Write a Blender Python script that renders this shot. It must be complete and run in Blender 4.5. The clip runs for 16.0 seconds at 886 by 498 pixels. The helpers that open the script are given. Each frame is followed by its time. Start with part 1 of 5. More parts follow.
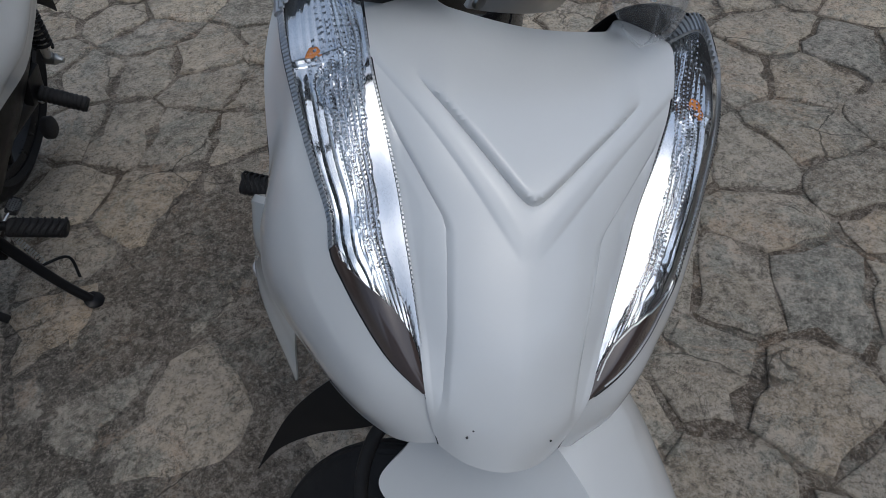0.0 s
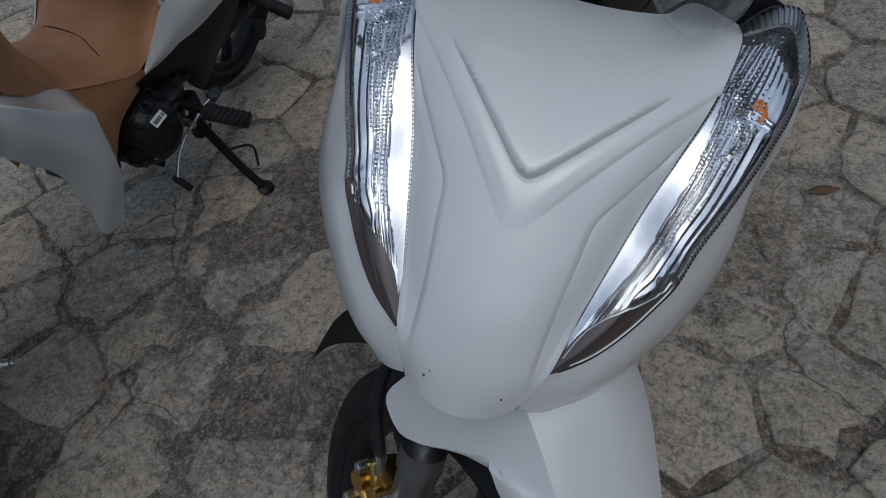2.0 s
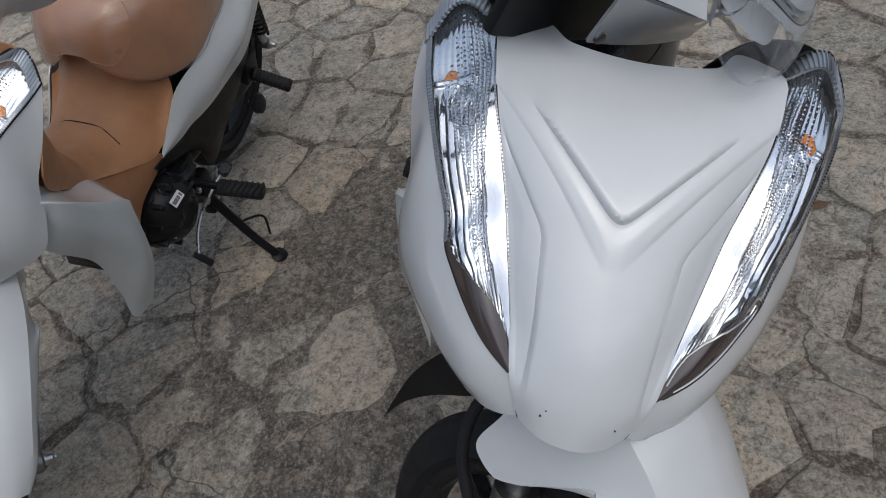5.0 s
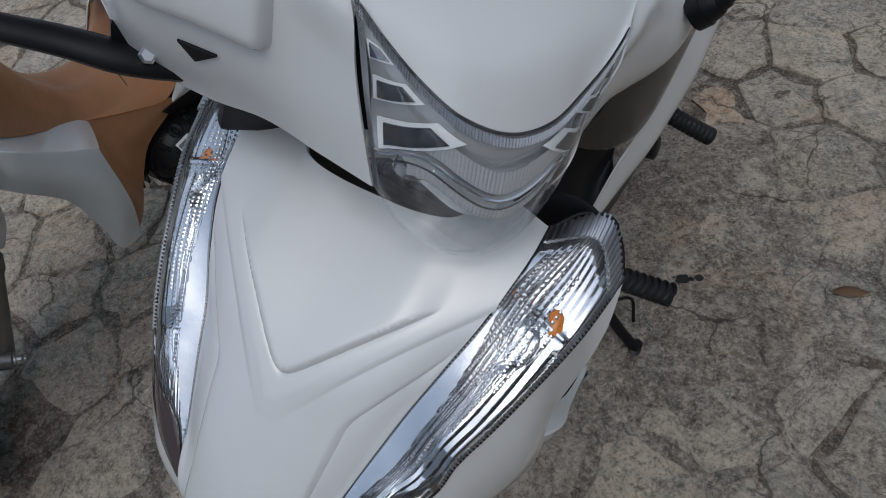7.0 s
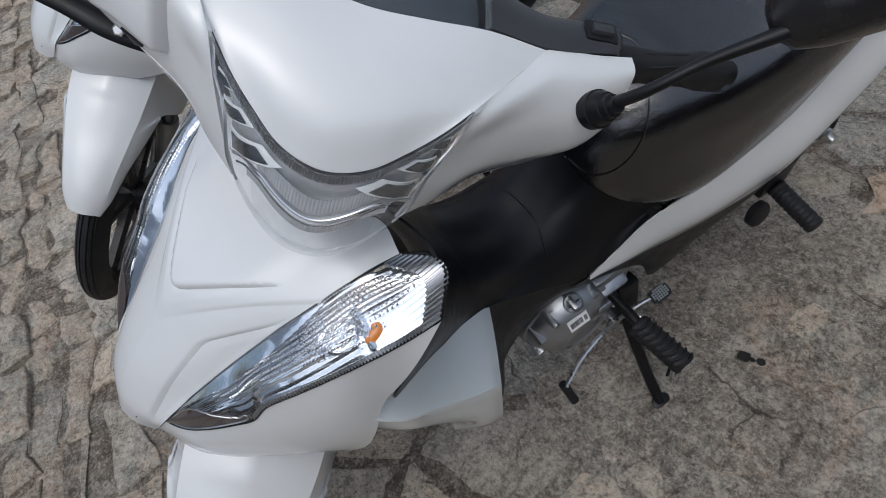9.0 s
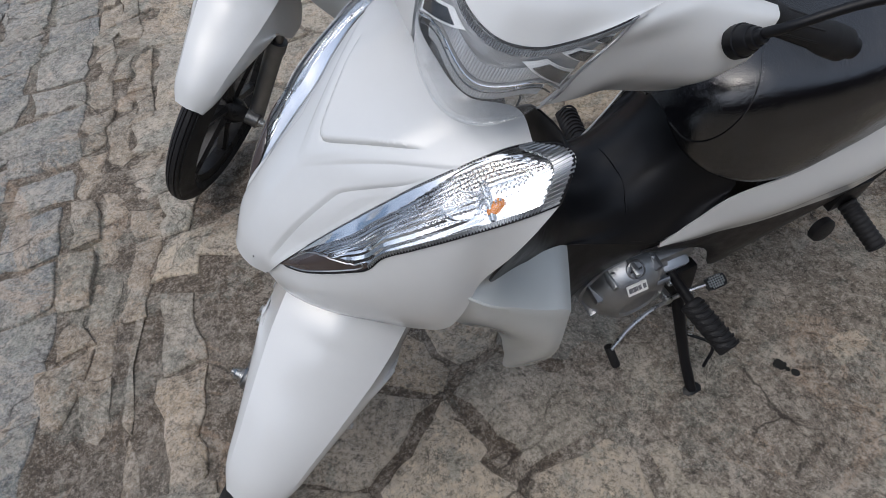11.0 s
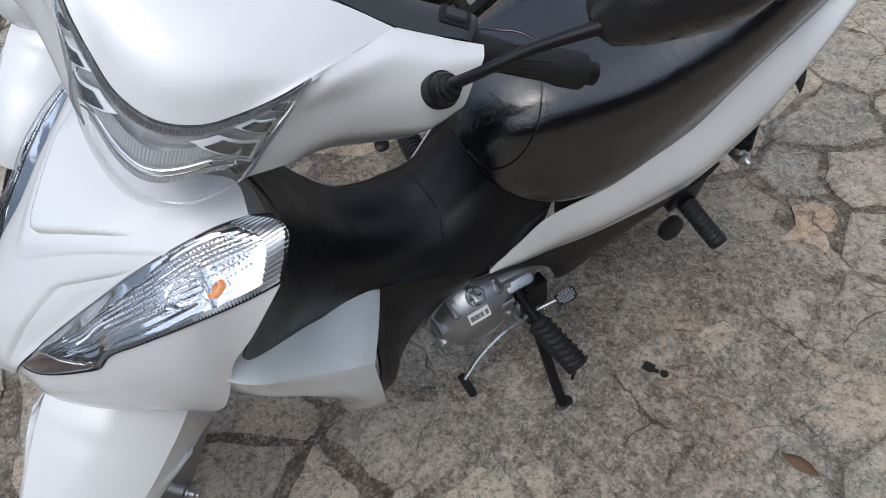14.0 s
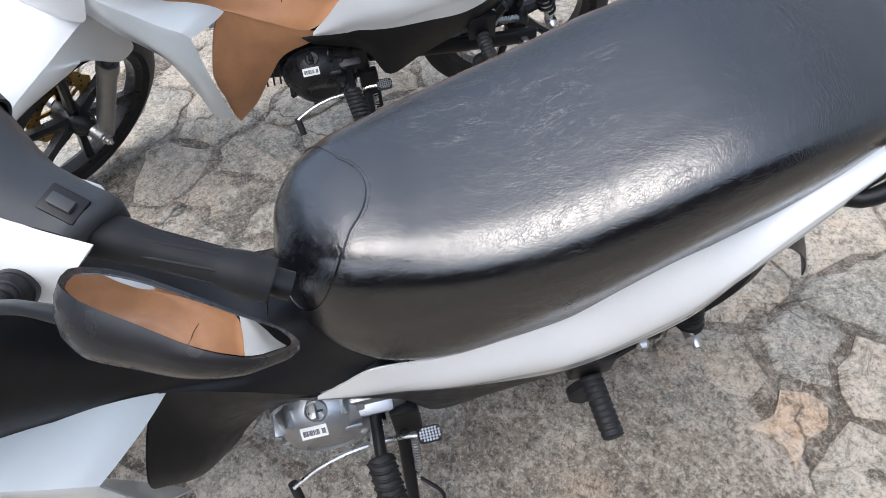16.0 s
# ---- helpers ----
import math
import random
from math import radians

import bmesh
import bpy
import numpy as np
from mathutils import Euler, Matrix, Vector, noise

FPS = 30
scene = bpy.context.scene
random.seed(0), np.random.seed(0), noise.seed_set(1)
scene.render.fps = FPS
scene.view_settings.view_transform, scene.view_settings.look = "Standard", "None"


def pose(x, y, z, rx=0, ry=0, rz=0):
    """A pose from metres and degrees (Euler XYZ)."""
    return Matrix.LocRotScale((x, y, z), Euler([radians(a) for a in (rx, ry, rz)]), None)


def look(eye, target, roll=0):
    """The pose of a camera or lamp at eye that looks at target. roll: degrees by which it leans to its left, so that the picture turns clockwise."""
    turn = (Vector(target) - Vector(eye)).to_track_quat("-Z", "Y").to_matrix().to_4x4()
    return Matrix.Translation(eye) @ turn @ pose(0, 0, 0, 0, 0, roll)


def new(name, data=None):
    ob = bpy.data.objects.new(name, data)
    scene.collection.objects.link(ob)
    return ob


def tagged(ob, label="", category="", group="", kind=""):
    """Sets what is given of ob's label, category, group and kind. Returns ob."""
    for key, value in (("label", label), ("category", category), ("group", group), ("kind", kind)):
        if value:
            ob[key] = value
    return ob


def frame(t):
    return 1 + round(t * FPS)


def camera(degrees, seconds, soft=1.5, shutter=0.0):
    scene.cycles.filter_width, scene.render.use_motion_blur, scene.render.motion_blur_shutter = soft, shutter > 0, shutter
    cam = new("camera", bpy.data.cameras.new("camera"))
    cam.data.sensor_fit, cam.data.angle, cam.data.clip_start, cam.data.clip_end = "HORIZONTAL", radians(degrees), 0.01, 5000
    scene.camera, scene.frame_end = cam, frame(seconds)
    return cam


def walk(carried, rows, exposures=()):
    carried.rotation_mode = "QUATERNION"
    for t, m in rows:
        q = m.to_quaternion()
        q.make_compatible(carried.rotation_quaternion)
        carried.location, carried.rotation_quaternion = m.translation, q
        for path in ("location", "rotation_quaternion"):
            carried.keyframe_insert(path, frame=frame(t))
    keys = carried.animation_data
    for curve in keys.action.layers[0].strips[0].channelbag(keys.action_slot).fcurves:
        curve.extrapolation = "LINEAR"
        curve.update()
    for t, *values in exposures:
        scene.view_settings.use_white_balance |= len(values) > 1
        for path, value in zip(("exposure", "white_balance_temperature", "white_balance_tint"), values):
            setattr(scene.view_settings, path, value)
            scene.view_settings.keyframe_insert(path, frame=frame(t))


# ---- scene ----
cam = camera(65.83, 16.0, soft=0.8)
PATH = [
    (0, (0.1637, -0.2592, 1.2217), (0.1577, 0.4030, 0.4724), -5.42),
    (0.5, (0.2636, -0.2629, 1.2341), (0.1582, 0.3968, 0.4900), -13.71),
    (1, (0.2869, -0.3056, 1.2691), (0.0805, 0.3123, 0.5104), -15.79),
    (1.5, (0.3222, -0.2596, 1.2533), (0.0585, 0.3421, 0.4994), -13.78),
    (2, (0.3288, -0.2575, 1.2384), (0.0390, 0.3053, 0.4642), -13.33),
    (2.5, (0.2713, -0.3067, 1.2454), (-0.0172, 0.2331, 0.4546), -15.28),
    (3, (0.2269, -0.3529, 1.2620), (-0.0597, 0.2034, 0.4819), -15.72),
    (3.5, (0.2275, -0.3600, 1.2642), (-0.0223, 0.2280, 0.4949), -14.03),
    (4, (0.2221, -0.3443, 1.2762), (-0.0299, 0.2630, 0.5228), -14.97),
    (4.5, (0.2071, -0.3321, 1.2949), (-0.0350, 0.2987, 0.5577), -14.26),
    (7, (0.5413, -0.0220, 1.2971), (0.1067, 0.4471, 0.5283), -18.36),
    (7.5, (0.6029, 0.0815, 1.2847), (0.1260, 0.4647, 0.4937), -13.86),
    (8, (0.7075, 0.1599, 1.2966), (0.1227, 0.4127, 0.5258), -19.30),
    (8.5, (0.7454, 0.1795, 1.3136), (0.1379, 0.4165, 0.5555), -17.20),
    (9, (0.7880, 0.1877, 1.3345), (0.1581, 0.4016, 0.5878), -19.63),
    (9.5, (0.8119, 0.1440, 1.3280), (0.1453, 0.3416, 0.6093), -20.75),
    (10, (0.8380, 0.0250, 1.3326), (0.1703, 0.2577, 0.6254), -11.01),
    (12.5, (0.8950, 0.0476, 1.3083), (0.2669, 0.1768, 0.5409), -12.42),
    (13, (0.9129, 0.1315, 1.3136), (0.2714, 0.2355, 0.5535), -13.35),
    (13.5, (0.9200, 0.2069, 1.3101), (0.2698, 0.3657, 0.5672), -13.78),
    (14, (0.8831, 0.2741, 1.3040), (0.2627, 0.5134, 0.5571), -12.68),
    (14.5, (0.7933, 0.4146, 1.3138), (0.2016, 0.7316, 0.5726), -9.30),
    (15, (0.7983, 0.5573, 1.3174), (0.1685, 0.7562, 0.5665), -7.35),
    (15.5, (0.8501, 0.7161, 1.3082), (0.2018, 0.7877, 0.5502), -9.60),
    (16, (0.7896, 0.7508, 1.2984), (0.1271, 0.8146, 0.5520), -8.55),
]
EXPOSURES = [(0.0, -0.66, 5550, 5), (1.0, -0.74, 5500, 5), (1.5, -0.66, 5500, 5), (2.0, -0.96, 5450, 4), (2.5, -0.80, 5450, 4), (3.0, -0.46, 5650, 5),
             (3.5, -0.39, 5700, 5), (4.5, -0.38, 5750, 6), (7.0, -0.62, 5640, 5), (7.5, -0.72, 5600, 5), (8.0, -0.26, 5700, 6), (9.0, -0.14, 5720, 6),
             (10.0, -0.10, 5770, 7), (12.5, 0.05, 5790, 7), (13.5, 0.12, 5770, 7), (14.5, 0.50, 5700, 6), (15.5, 1.08, 5680, 7), (16.0, 1.12, 5680, 7)]
walk(cam, [(t, look(eye, target, roll)) for t, eye, target, roll in PATH], exposures=EXPOSURES)

# ---- world, sun, exposure ----
world = bpy.data.worlds.new("world")
scene.world = world
world.use_nodes = True
wn = world.node_tree.nodes
sky = wn.new("ShaderNodeTexSky")
sky.sky_type = "NISHITA"
sky.sun_disc = False
sky.sun_elevation, sky.sun_rotation = radians(62), radians(140)
sky.air_density, sky.dust_density, sky.ozone_density = 1.0, 6.5, 1.5
world.node_tree.links.new(sky.outputs[0], wn["Background"].inputs[0])
wn["Background"].inputs[1].default_value = 0.13
sun = new("sun", bpy.data.lights.new("sun", "SUN"))
sun.data.energy, sun.data.angle, sun.data.color = 0.9, radians(150), (1.0, 0.985, 0.96)
sun.matrix_world = look((0.64, -0.77, 1.88), (0, 0, 0))

# ---- materials ----


class Mat:
    """A small node builder for one material."""

    def __init__(self, name, color=(0.5, 0.5, 0.5), rough=0.5, metal=0.0, coat=0.0, spec=0.5):
        self.m = bpy.data.materials.new(name)
        self.m.use_nodes = True
        self.t = self.m.node_tree
        self.b = self.t.nodes["Principled BSDF"]
        self.set("Base Color", (*color, 1)), self.set("Roughness", rough), self.set("Metallic", metal)
        self.set("Coat Weight", coat), self.set("Coat Roughness", 0.05), self.set("Specular IOR Level", spec)
        self.co = self.node("ShaderNodeTexCoord")
        self.h = None

    def node(self, kind, **kw):
        n = self.t.nodes.new(kind)
        for k, v in kw.items():
            n.inputs[k.replace("_", " ")].default_value = v
        return n

    def link(self, a, b):
        self.t.links.new(a, b)

    def set(self, key, v):
        self.b.inputs[key].default_value = v

    def noise(self, scale, detail=4.0, rough=0.55, dist=0.0, stretch=None):
        n = self.node("ShaderNodeTexNoise", Scale=scale, Detail=detail, Roughness=rough, Distortion=dist)
        src = self.co.outputs["Object"]
        if stretch:
            mp = self.node("ShaderNodeMapping", Scale=stretch)
            self.link(src, mp.inputs[0])
            src = mp.outputs[0]
        self.link(src, n.inputs["Vector"])
        return n.outputs["Fac"]

    def ramp(self, fac, stops):
        r = self.node("ShaderNodeValToRGB")
        e = r.color_ramp.elements
        while len(e) < len(stops):
            e.new(0.5)
        for el, (p, c) in zip(e, stops):
            el.position, el.color = p, (*c, 1) if len(c) == 3 else c
        self.link(fac, r.inputs[0])
        return r.outputs[0]

    def grey(self, fac, lo, hi, a=0.0, b=1.0):
        r = self.node("ShaderNodeMapRange")
        for i, v in enumerate((lo, hi, a, b)):
            r.inputs[i + 1].default_value = v
        self.link(fac, r.inputs[0])
        return r.outputs[0]

    def mix(self, fac, a, b, kind="MIX"):
        n = self.node("ShaderNodeMix")
        n.data_type, n.blend_type = "RGBA", kind
        for s, i in ((fac, 0), (a, 6), (b, 7)):
            if isinstance(s, (int, float)):
                n.inputs[i].default_value = s
            elif isinstance(s, tuple):
                n.inputs[i].default_value = (*s, 1)
            else:
                self.link(s, n.inputs[i])
        return n.outputs[2]

    def color(self, c):
        self.link(c, self.b.inputs["Base Color"])
        return self

    def rough(self, r):
        self.link(r, self.b.inputs["Roughness"])
        return self

    def bump(self, fac, dist, strength=1.0):
        n = self.node("ShaderNodeBump", Strength=strength, Distance=dist)
        self.link(fac, n.inputs["Height"])
        if self.h:
            self.link(self.h, n.inputs["Normal"])
        self.h = n.outputs[0]
        self.link(self.h, self.b.inputs["Normal"])
        return self


def painted(name, color):
    m = Mat(name, color, 0.35, 0, 1.0)
    m.set("Coat Roughness", 0.015)
    d = m.noise(7, 5, 0.6)
    m.color(m.mix(m.grey(d, 0.45, 0.75), color, tuple(0.95 * c for c in color)))
    m.rough(m.grey(m.noise(60, 3), 0.3, 0.7, 0.30, 0.40))
    return m.bump(m.noise(900, 2), 0.00002, 0.3).m


def plastic(name, color, rough, grain=0.00012):
    m = Mat(name, color, rough, 0, 0.0, 0.28)
    m.color(m.mix(m.grey(m.noise(9, 5, 0.65), 0.4, 0.8), color, tuple(1.35 * c + 0.003 for c in color)))
    m.rough(m.grey(m.noise(35, 4), 0.3, 0.7, rough - 0.06, rough + 0.08))
    return m.bump(m.noise(1500, 2), grain, 0.5).m


def vinyl(name, color, rough, wrinkle):
    m = Mat(name, color, rough, 0, 0, 1.0)
    m.color(m.mix(m.grey(m.noise(8, 4), 0.4, 0.75), color, tuple(1.4 * c + 0.002 for c in color)))
    m.rough(m.grey(m.noise(26, 5, 0.6), 0.3, 0.72, rough - 0.03, rough + 0.05))
    crack = m.node("ShaderNodeTexVoronoi", Scale=210.0)
    crack.feature = "DISTANCE_TO_EDGE"
    warp = m.node("ShaderNodeTexNoise", Scale=60.0, Detail=3.0)
    m.link(m.co.outputs["Object"], warp.inputs["Vector"])
    m.link(m.mix(0.03, m.co.outputs["Object"], warp.outputs["Color"]), crack.inputs["Vector"])
    m.bump(m.grey(crack.outputs["Distance"], 0.0, 0.22), 0.00015, 0.6)
    fold = m.noise(30, 4, 0.6, 1.8, (1.6, 1.0, 1.0))
    ridge = m.grey(fold, 0.485, 0.515)
    patch = m.grey(m.noise(7, 3, 0.5), 0.45, 0.60, 0.10, 1.0)
    mul = m.node("ShaderNodeMath")
    mul.operation = "MULTIPLY"
    m.link(ridge, mul.inputs[0]), m.link(patch, mul.inputs[1])
    m.bump(mul.outputs[0], wrinkle, 0.5)
    return m.bump(m.noise(480, 3, 0.6), 0.00005, 0.5).m


def metal(name, color, rough, grain=0.0001, scale=300):
    m = Mat(name, color, rough, 1.0)
    m.color(m.mix(m.grey(m.noise(14, 5), 0.35, 0.75), color, tuple(0.75 * c for c in color)))
    m.rough(m.grey(m.noise(50, 4), 0.3, 0.7, max(0.03, rough - 0.05), rough + 0.08))
    return m.bump(m.noise(scale, 3), grain, 0.6).m


def clear(name, tint, gloss=1.0, ribs=0.0, rough=0.02, haze=0.0):
    """Thin clear plastic: what lies behind shows through, with a gloss that grows at grazing angles."""
    m = Mat(name)
    out = m.t.nodes["Material Output"]
    tr, gl, mixer, fr = (m.node("ShaderNodeBsdfTransparent"), m.node("ShaderNodeBsdfGlossy", Roughness=rough),
                         m.node("ShaderNodeMixShader"), m.node("ShaderNodeLayerWeight"))
    tr.inputs[0].default_value = (*tint, 1)
    gl.inputs[0].default_value = (gloss, gloss, gloss, 1)
    if ribs:
        w = m.node("ShaderNodeTexWave", Scale=ribs, Distortion=0.0)
        w.bands_direction = "Z"
        m.link(m.co.outputs["Object"], w.inputs["Vector"])
        bp = m.node("ShaderNodeBump", Strength=0.5, Distance=0.0006)
        m.link(w.outputs["Fac"], bp.inputs["Height"])
        m.link(bp.outputs[0], gl.inputs["Normal"])
    steep = m.node("ShaderNodeMath")
    steep.operation = "POWER"
    steep.inputs[1].default_value = 5.0
    m.link(fr.outputs["Facing"], steep.inputs[0])
    m.link(m.grey(steep.outputs[0], 0, 1, 0.045, 1.0), mixer.inputs[0]), m.link(tr.outputs[0], mixer.inputs[1]), m.link(gl.outputs[0], mixer.inputs[2])
    last = mixer.outputs[0]
    if haze:
        df, over = m.node("ShaderNodeBsdfDiffuse"), m.node("ShaderNodeMixShader")
        df.inputs[0].default_value = (0.85, 0.88, 0.90, 1)
        m.link(m.grey(m.noise(160, 2), 0.4, 0.6, haze * 0.6, haze * 1.4), over.inputs[0])
        m.link(last, over.inputs[1]), m.link(df.outputs[0], over.inputs[2])
        last = over.outputs[0]
    m.link(last, out.inputs[0])
    return m.m


def smear(m, stone, bump_scale=1.0, wash=0.9, grit=1.0, tint=(1.62, 1.56, 1.48), dark_patch=0.58):
    """Cement wash, lichen, grit, cracks and dark patches that lie over stones and joints alike, in world space."""
    a = m.noise(2.1, 6, 0.62, 0.8)
    b = m.noise(9, 12, 0.74, 0.6)
    c = m.noise(23, 12, 0.78, 0.4)
    d = m.noise(52, 10, 0.78, 0.3)
    f = m.noise(135, 6, 0.75)
    cement = m.ramp(b, [(0.38, (0.105, 0.100, 0.090)), (0.50, (0.215, 0.207, 0.188)), (0.60, (0.38, 0.365, 0.335))])
    col = m.mix(m.grey(m.mix(0.55, m.grey(a, 0, 1), m.grey(b, 0, 1)), 0.495, 0.515, 0, wash), stone, cement)
    col = m.mix(m.grey(m.noise(4.6, 11, 0.80, 0.4), 0.53, 0.55, 0, 0.55), col, (0.150, 0.168, 0.160))
    col = m.mix(m.grey(m.noise(1.6, 8, 0.66, 0.6), 0.47, 0.58, 0, dark_patch), col, (0.075, 0.076, 0.074))
    col = m.mix(m.grey(m.noise(3.3, 11, 0.82, 1.2), 0.56, 0.58, 0, 0.5), col, (0.31, 0.250, 0.195))
    # Flecks and grit, plus relief shading put into the colour, since bumps show little.
    for fac, lo, hi, amt, tone in (
            (c, 0.545, 0.565, 0.48, (0.33, 0.318, 0.290)), (c, 0.445, 0.425, 0.58, (0.050, 0.048, 0.044)),
            (d, 0.550, 0.568, 0.52, (0.36, 0.350, 0.325)), (d, 0.445, 0.425, 0.62, (0.040, 0.038, 0.035)),
            (f, 0.565, 0.580, 0.50, (0.38, 0.370, 0.350)), (f, 0.435, 0.415, 0.58, (0.035, 0.033, 0.031))):
        col = m.mix(m.grey(fac, lo, hi, 0, amt * grit), col, tone)
    for sc, lo, tone, amt in ((17, 0.50, (0.40, 0.39, 0.36), 0.45), (31, 0.47, (0.03, 0.028, 0.026), 0.5), (7, 0.455, (0.035, 0.032, 0.029), 0.7)):
        line = m.node("ShaderNodeMath")
        line.operation = "COMPARE"
        m.link(m.noise(sc, 9, 0.68, 1.6), line.inputs[0])
        line.inputs[1].default_value, line.inputs[2].default_value = lo, 0.007
        sel = m.grey(m.noise(5.5, 3, 0.5), 0.42, 0.58, 0.15 * amt, amt)
        mul = m.node("ShaderNodeMath")
        mul.operation = "MULTIPLY"
        m.link(line.outputs[0], mul.inputs[0]), m.link(sel, mul.inputs[1])
        col = m.mix(mul.outputs[0], col, tone)
    # hair cracks
    warp = m.node("ShaderNodeTexNoise", Scale=6.0, Detail=6.0)
    m.link(m.co.outputs["Object"], warp.inputs["Vector"])
    crack = m.node("ShaderNodeTexVoronoi", Scale=3.6)
    crack.feature = "DISTANCE_TO_EDGE"
    m.link(m.mix(0.14, m.co.outputs["Object"], warp.outputs["Color"]), crack.inputs["Vector"])
    hair = m.node("ShaderNodeMath")
    hair.operation = "MULTIPLY"
    m.link(m.grey(crack.outputs["Distance"], 0.004, 0.011, 1, 0), hair.inputs[0])
    m.link(m.grey(m.noise(3.0, 3), 0.48, 0.58, 0, 0.7), hair.inputs[1])
    col = m.mix(hair.outputs[0], col, (0.028, 0.026, 0.024))
    m.color(m.mix(1.0, col, (1.04 * tint[0], tint[1], 0.965 * tint[2]), "MULTIPLY"))
    m.bump(b, 0.009 * bump_scale, 0.8).bump(c, 0.010 * bump_scale, 1.0).bump(d, 0.0055 * bump_scale, 1.0).bump(f, 0.002 * bump_scale, 1.0)
    return m


def stone_mat(name, tones):
    m = Mat(name, (0.3, 0.3, 0.3), 0.86, 0, 0, 0.3)
    info = m.node("ShaderNodeObjectInfo")
    isl = m.node("ShaderNodeNewGeometry")
    add = m.node("ShaderNodeMath")
    add.operation = "ADD"
    m.link(info.outputs["Random"], add.inputs[0]), m.link(isl.outputs["Random Per Island"], add.inputs[1])
    fr = m.node("ShaderNodeMath")
    fr.operation = "FRACT"
    m.link(add.outputs[0], fr.inputs[0])
    base = m.ramp(fr.outputs[0], tones)
    grain = m.noise(34, 7, 0.7, 0.4)
    base = m.mix(m.grey(grain, 0.3, 0.7), m.mix(1.0, base, (0.62, 0.61, 0.6), "MULTIPLY"), m.mix(1.0, base, (1.25, 1.24, 1.2), "MULTIPLY"))
    return smear(m, base, 0.9, 0.45, 0.85, (1.80, 1.74, 1.65), 0.28).m


PAINT = painted("white_paint", (0.655, 0.665, 0.66))
SATIN = painted("pale_satin_white", (0.61, 0.645, 0.645))
BLACK = plastic("black_plastic", (0.005, 0.005, 0.006), 0.40)
DARK = plastic("dark_grey_plastic", (0.035, 0.037, 0.040), 0.42)
TAN = plastic("tan_plastic", (0.40, 0.200, 0.095), 0.42)
SEAT = vinyl("black_vinyl", (0.003, 0.003, 0.004), 0.12, 0.00034)
SEAT_TAN = vinyl("tan_vinyl", (0.40, 0.190, 0.085), 0.30, 0.0005)
REFLECT = metal("bright_reflector", (0.93, 0.945, 0.96), 0.08, 0.0002, 60)
CHROME = metal("chrome", (0.86, 0.87, 0.89), 0.07, 0.0004, 60)
STEEL = metal("steel", (0.55, 0.55, 0.54), 0.28)
ALLOY = metal("cast_alloy", (0.44, 0.455, 0.475), 0.40, 0.0005, 240)
FORK = metal("grey_fork_paint", (0.30, 0.30, 0.30), 0.40)
GOLD = metal("gold_anodised", (0.62, 0.40, 0.11), 0.30)
SHELL = plastic("mirror_shell_plastic", (0.016, 0.015, 0.015), 0.24, 0.00005)
RUBBER = plastic("rubber", (0.011, 0.011, 0.012), 0.55, 0.0004)
ENGINE_BLACK = plastic("black_engine_paint", (0.010, 0.010, 0.011), 0.30, 0.0004)
LENS = clear("clear_lens", (0.97, 0.98, 0.99), 1.0, 0, 0.02, 0.03)
WRAP = clear("clear_wrap", (0.99, 0.99, 0.99), 0.8, 35, 0.10, 0.03)
BOWL = clear("clear_bowl", (0.97, 0.975, 0.98), 1.0, 0, 0.02, 0.05)
GLASS = clear("meter_glass", (0.80, 0.83, 0.86), 1.0)
SMOKE = Mat("smoked_lens", (0.072, 0.054, 0.048), 0.08, 0.20, 1.0).m
BORDER = metal("ribbed_lens_border", (0.56, 0.57, 0.58), 0.32, 0.0003, 700)
AMBER = Mat("amber_bulb", (0.75, 0.24, 0.02), 0.12, 0, 0.5).m
WHITE = Mat("paper_label", (0.75, 0.75, 0.72), 0.5).m
PRINT = Mat("printed_bars", (0.16, 0.16, 0.17), 0.5).m
NEEDLE = Mat("red_needle", (0.75, 0.05, 0.02), 0.4).m
DIAL = Mat("grey_dial", (0.050, 0.056, 0.062), 0.45).m
SPECK = Mat("chipped_paint", (0.05, 0.05, 0.05), 0.8).m
MIRROR = Mat("mirror_silver", (0.9, 0.9, 0.9), 0.01, 1.0).m
BROWN = plastic("brown_added_wall", (0.085, 0.066, 0.058), 0.8, 0.002)
SILVER = Mat("satin_silver", (0.58, 0.59, 0.60), 0.26, 0.45, 0.2).m
PALE = plastic("pale_lamp_plastic", (0.72, 0.73, 0.73), 0.30)
# Chrome with its dark reflections put into the colour, for the headlamp.
DARK_CHROME = metal("darkened_chrome", (0.16, 0.165, 0.175), 0.10, 0.0002, 60)
PLASTER = plastic("grey_plaster", (0.52, 0.57, 0.62), 0.9, 0.002)
LEAF = Mat("dry_leaf", (0.10, 0.055, 0.025), 0.7).m
OIL = Mat("oil_stain", (0.018, 0.017, 0.015), 0.35).m

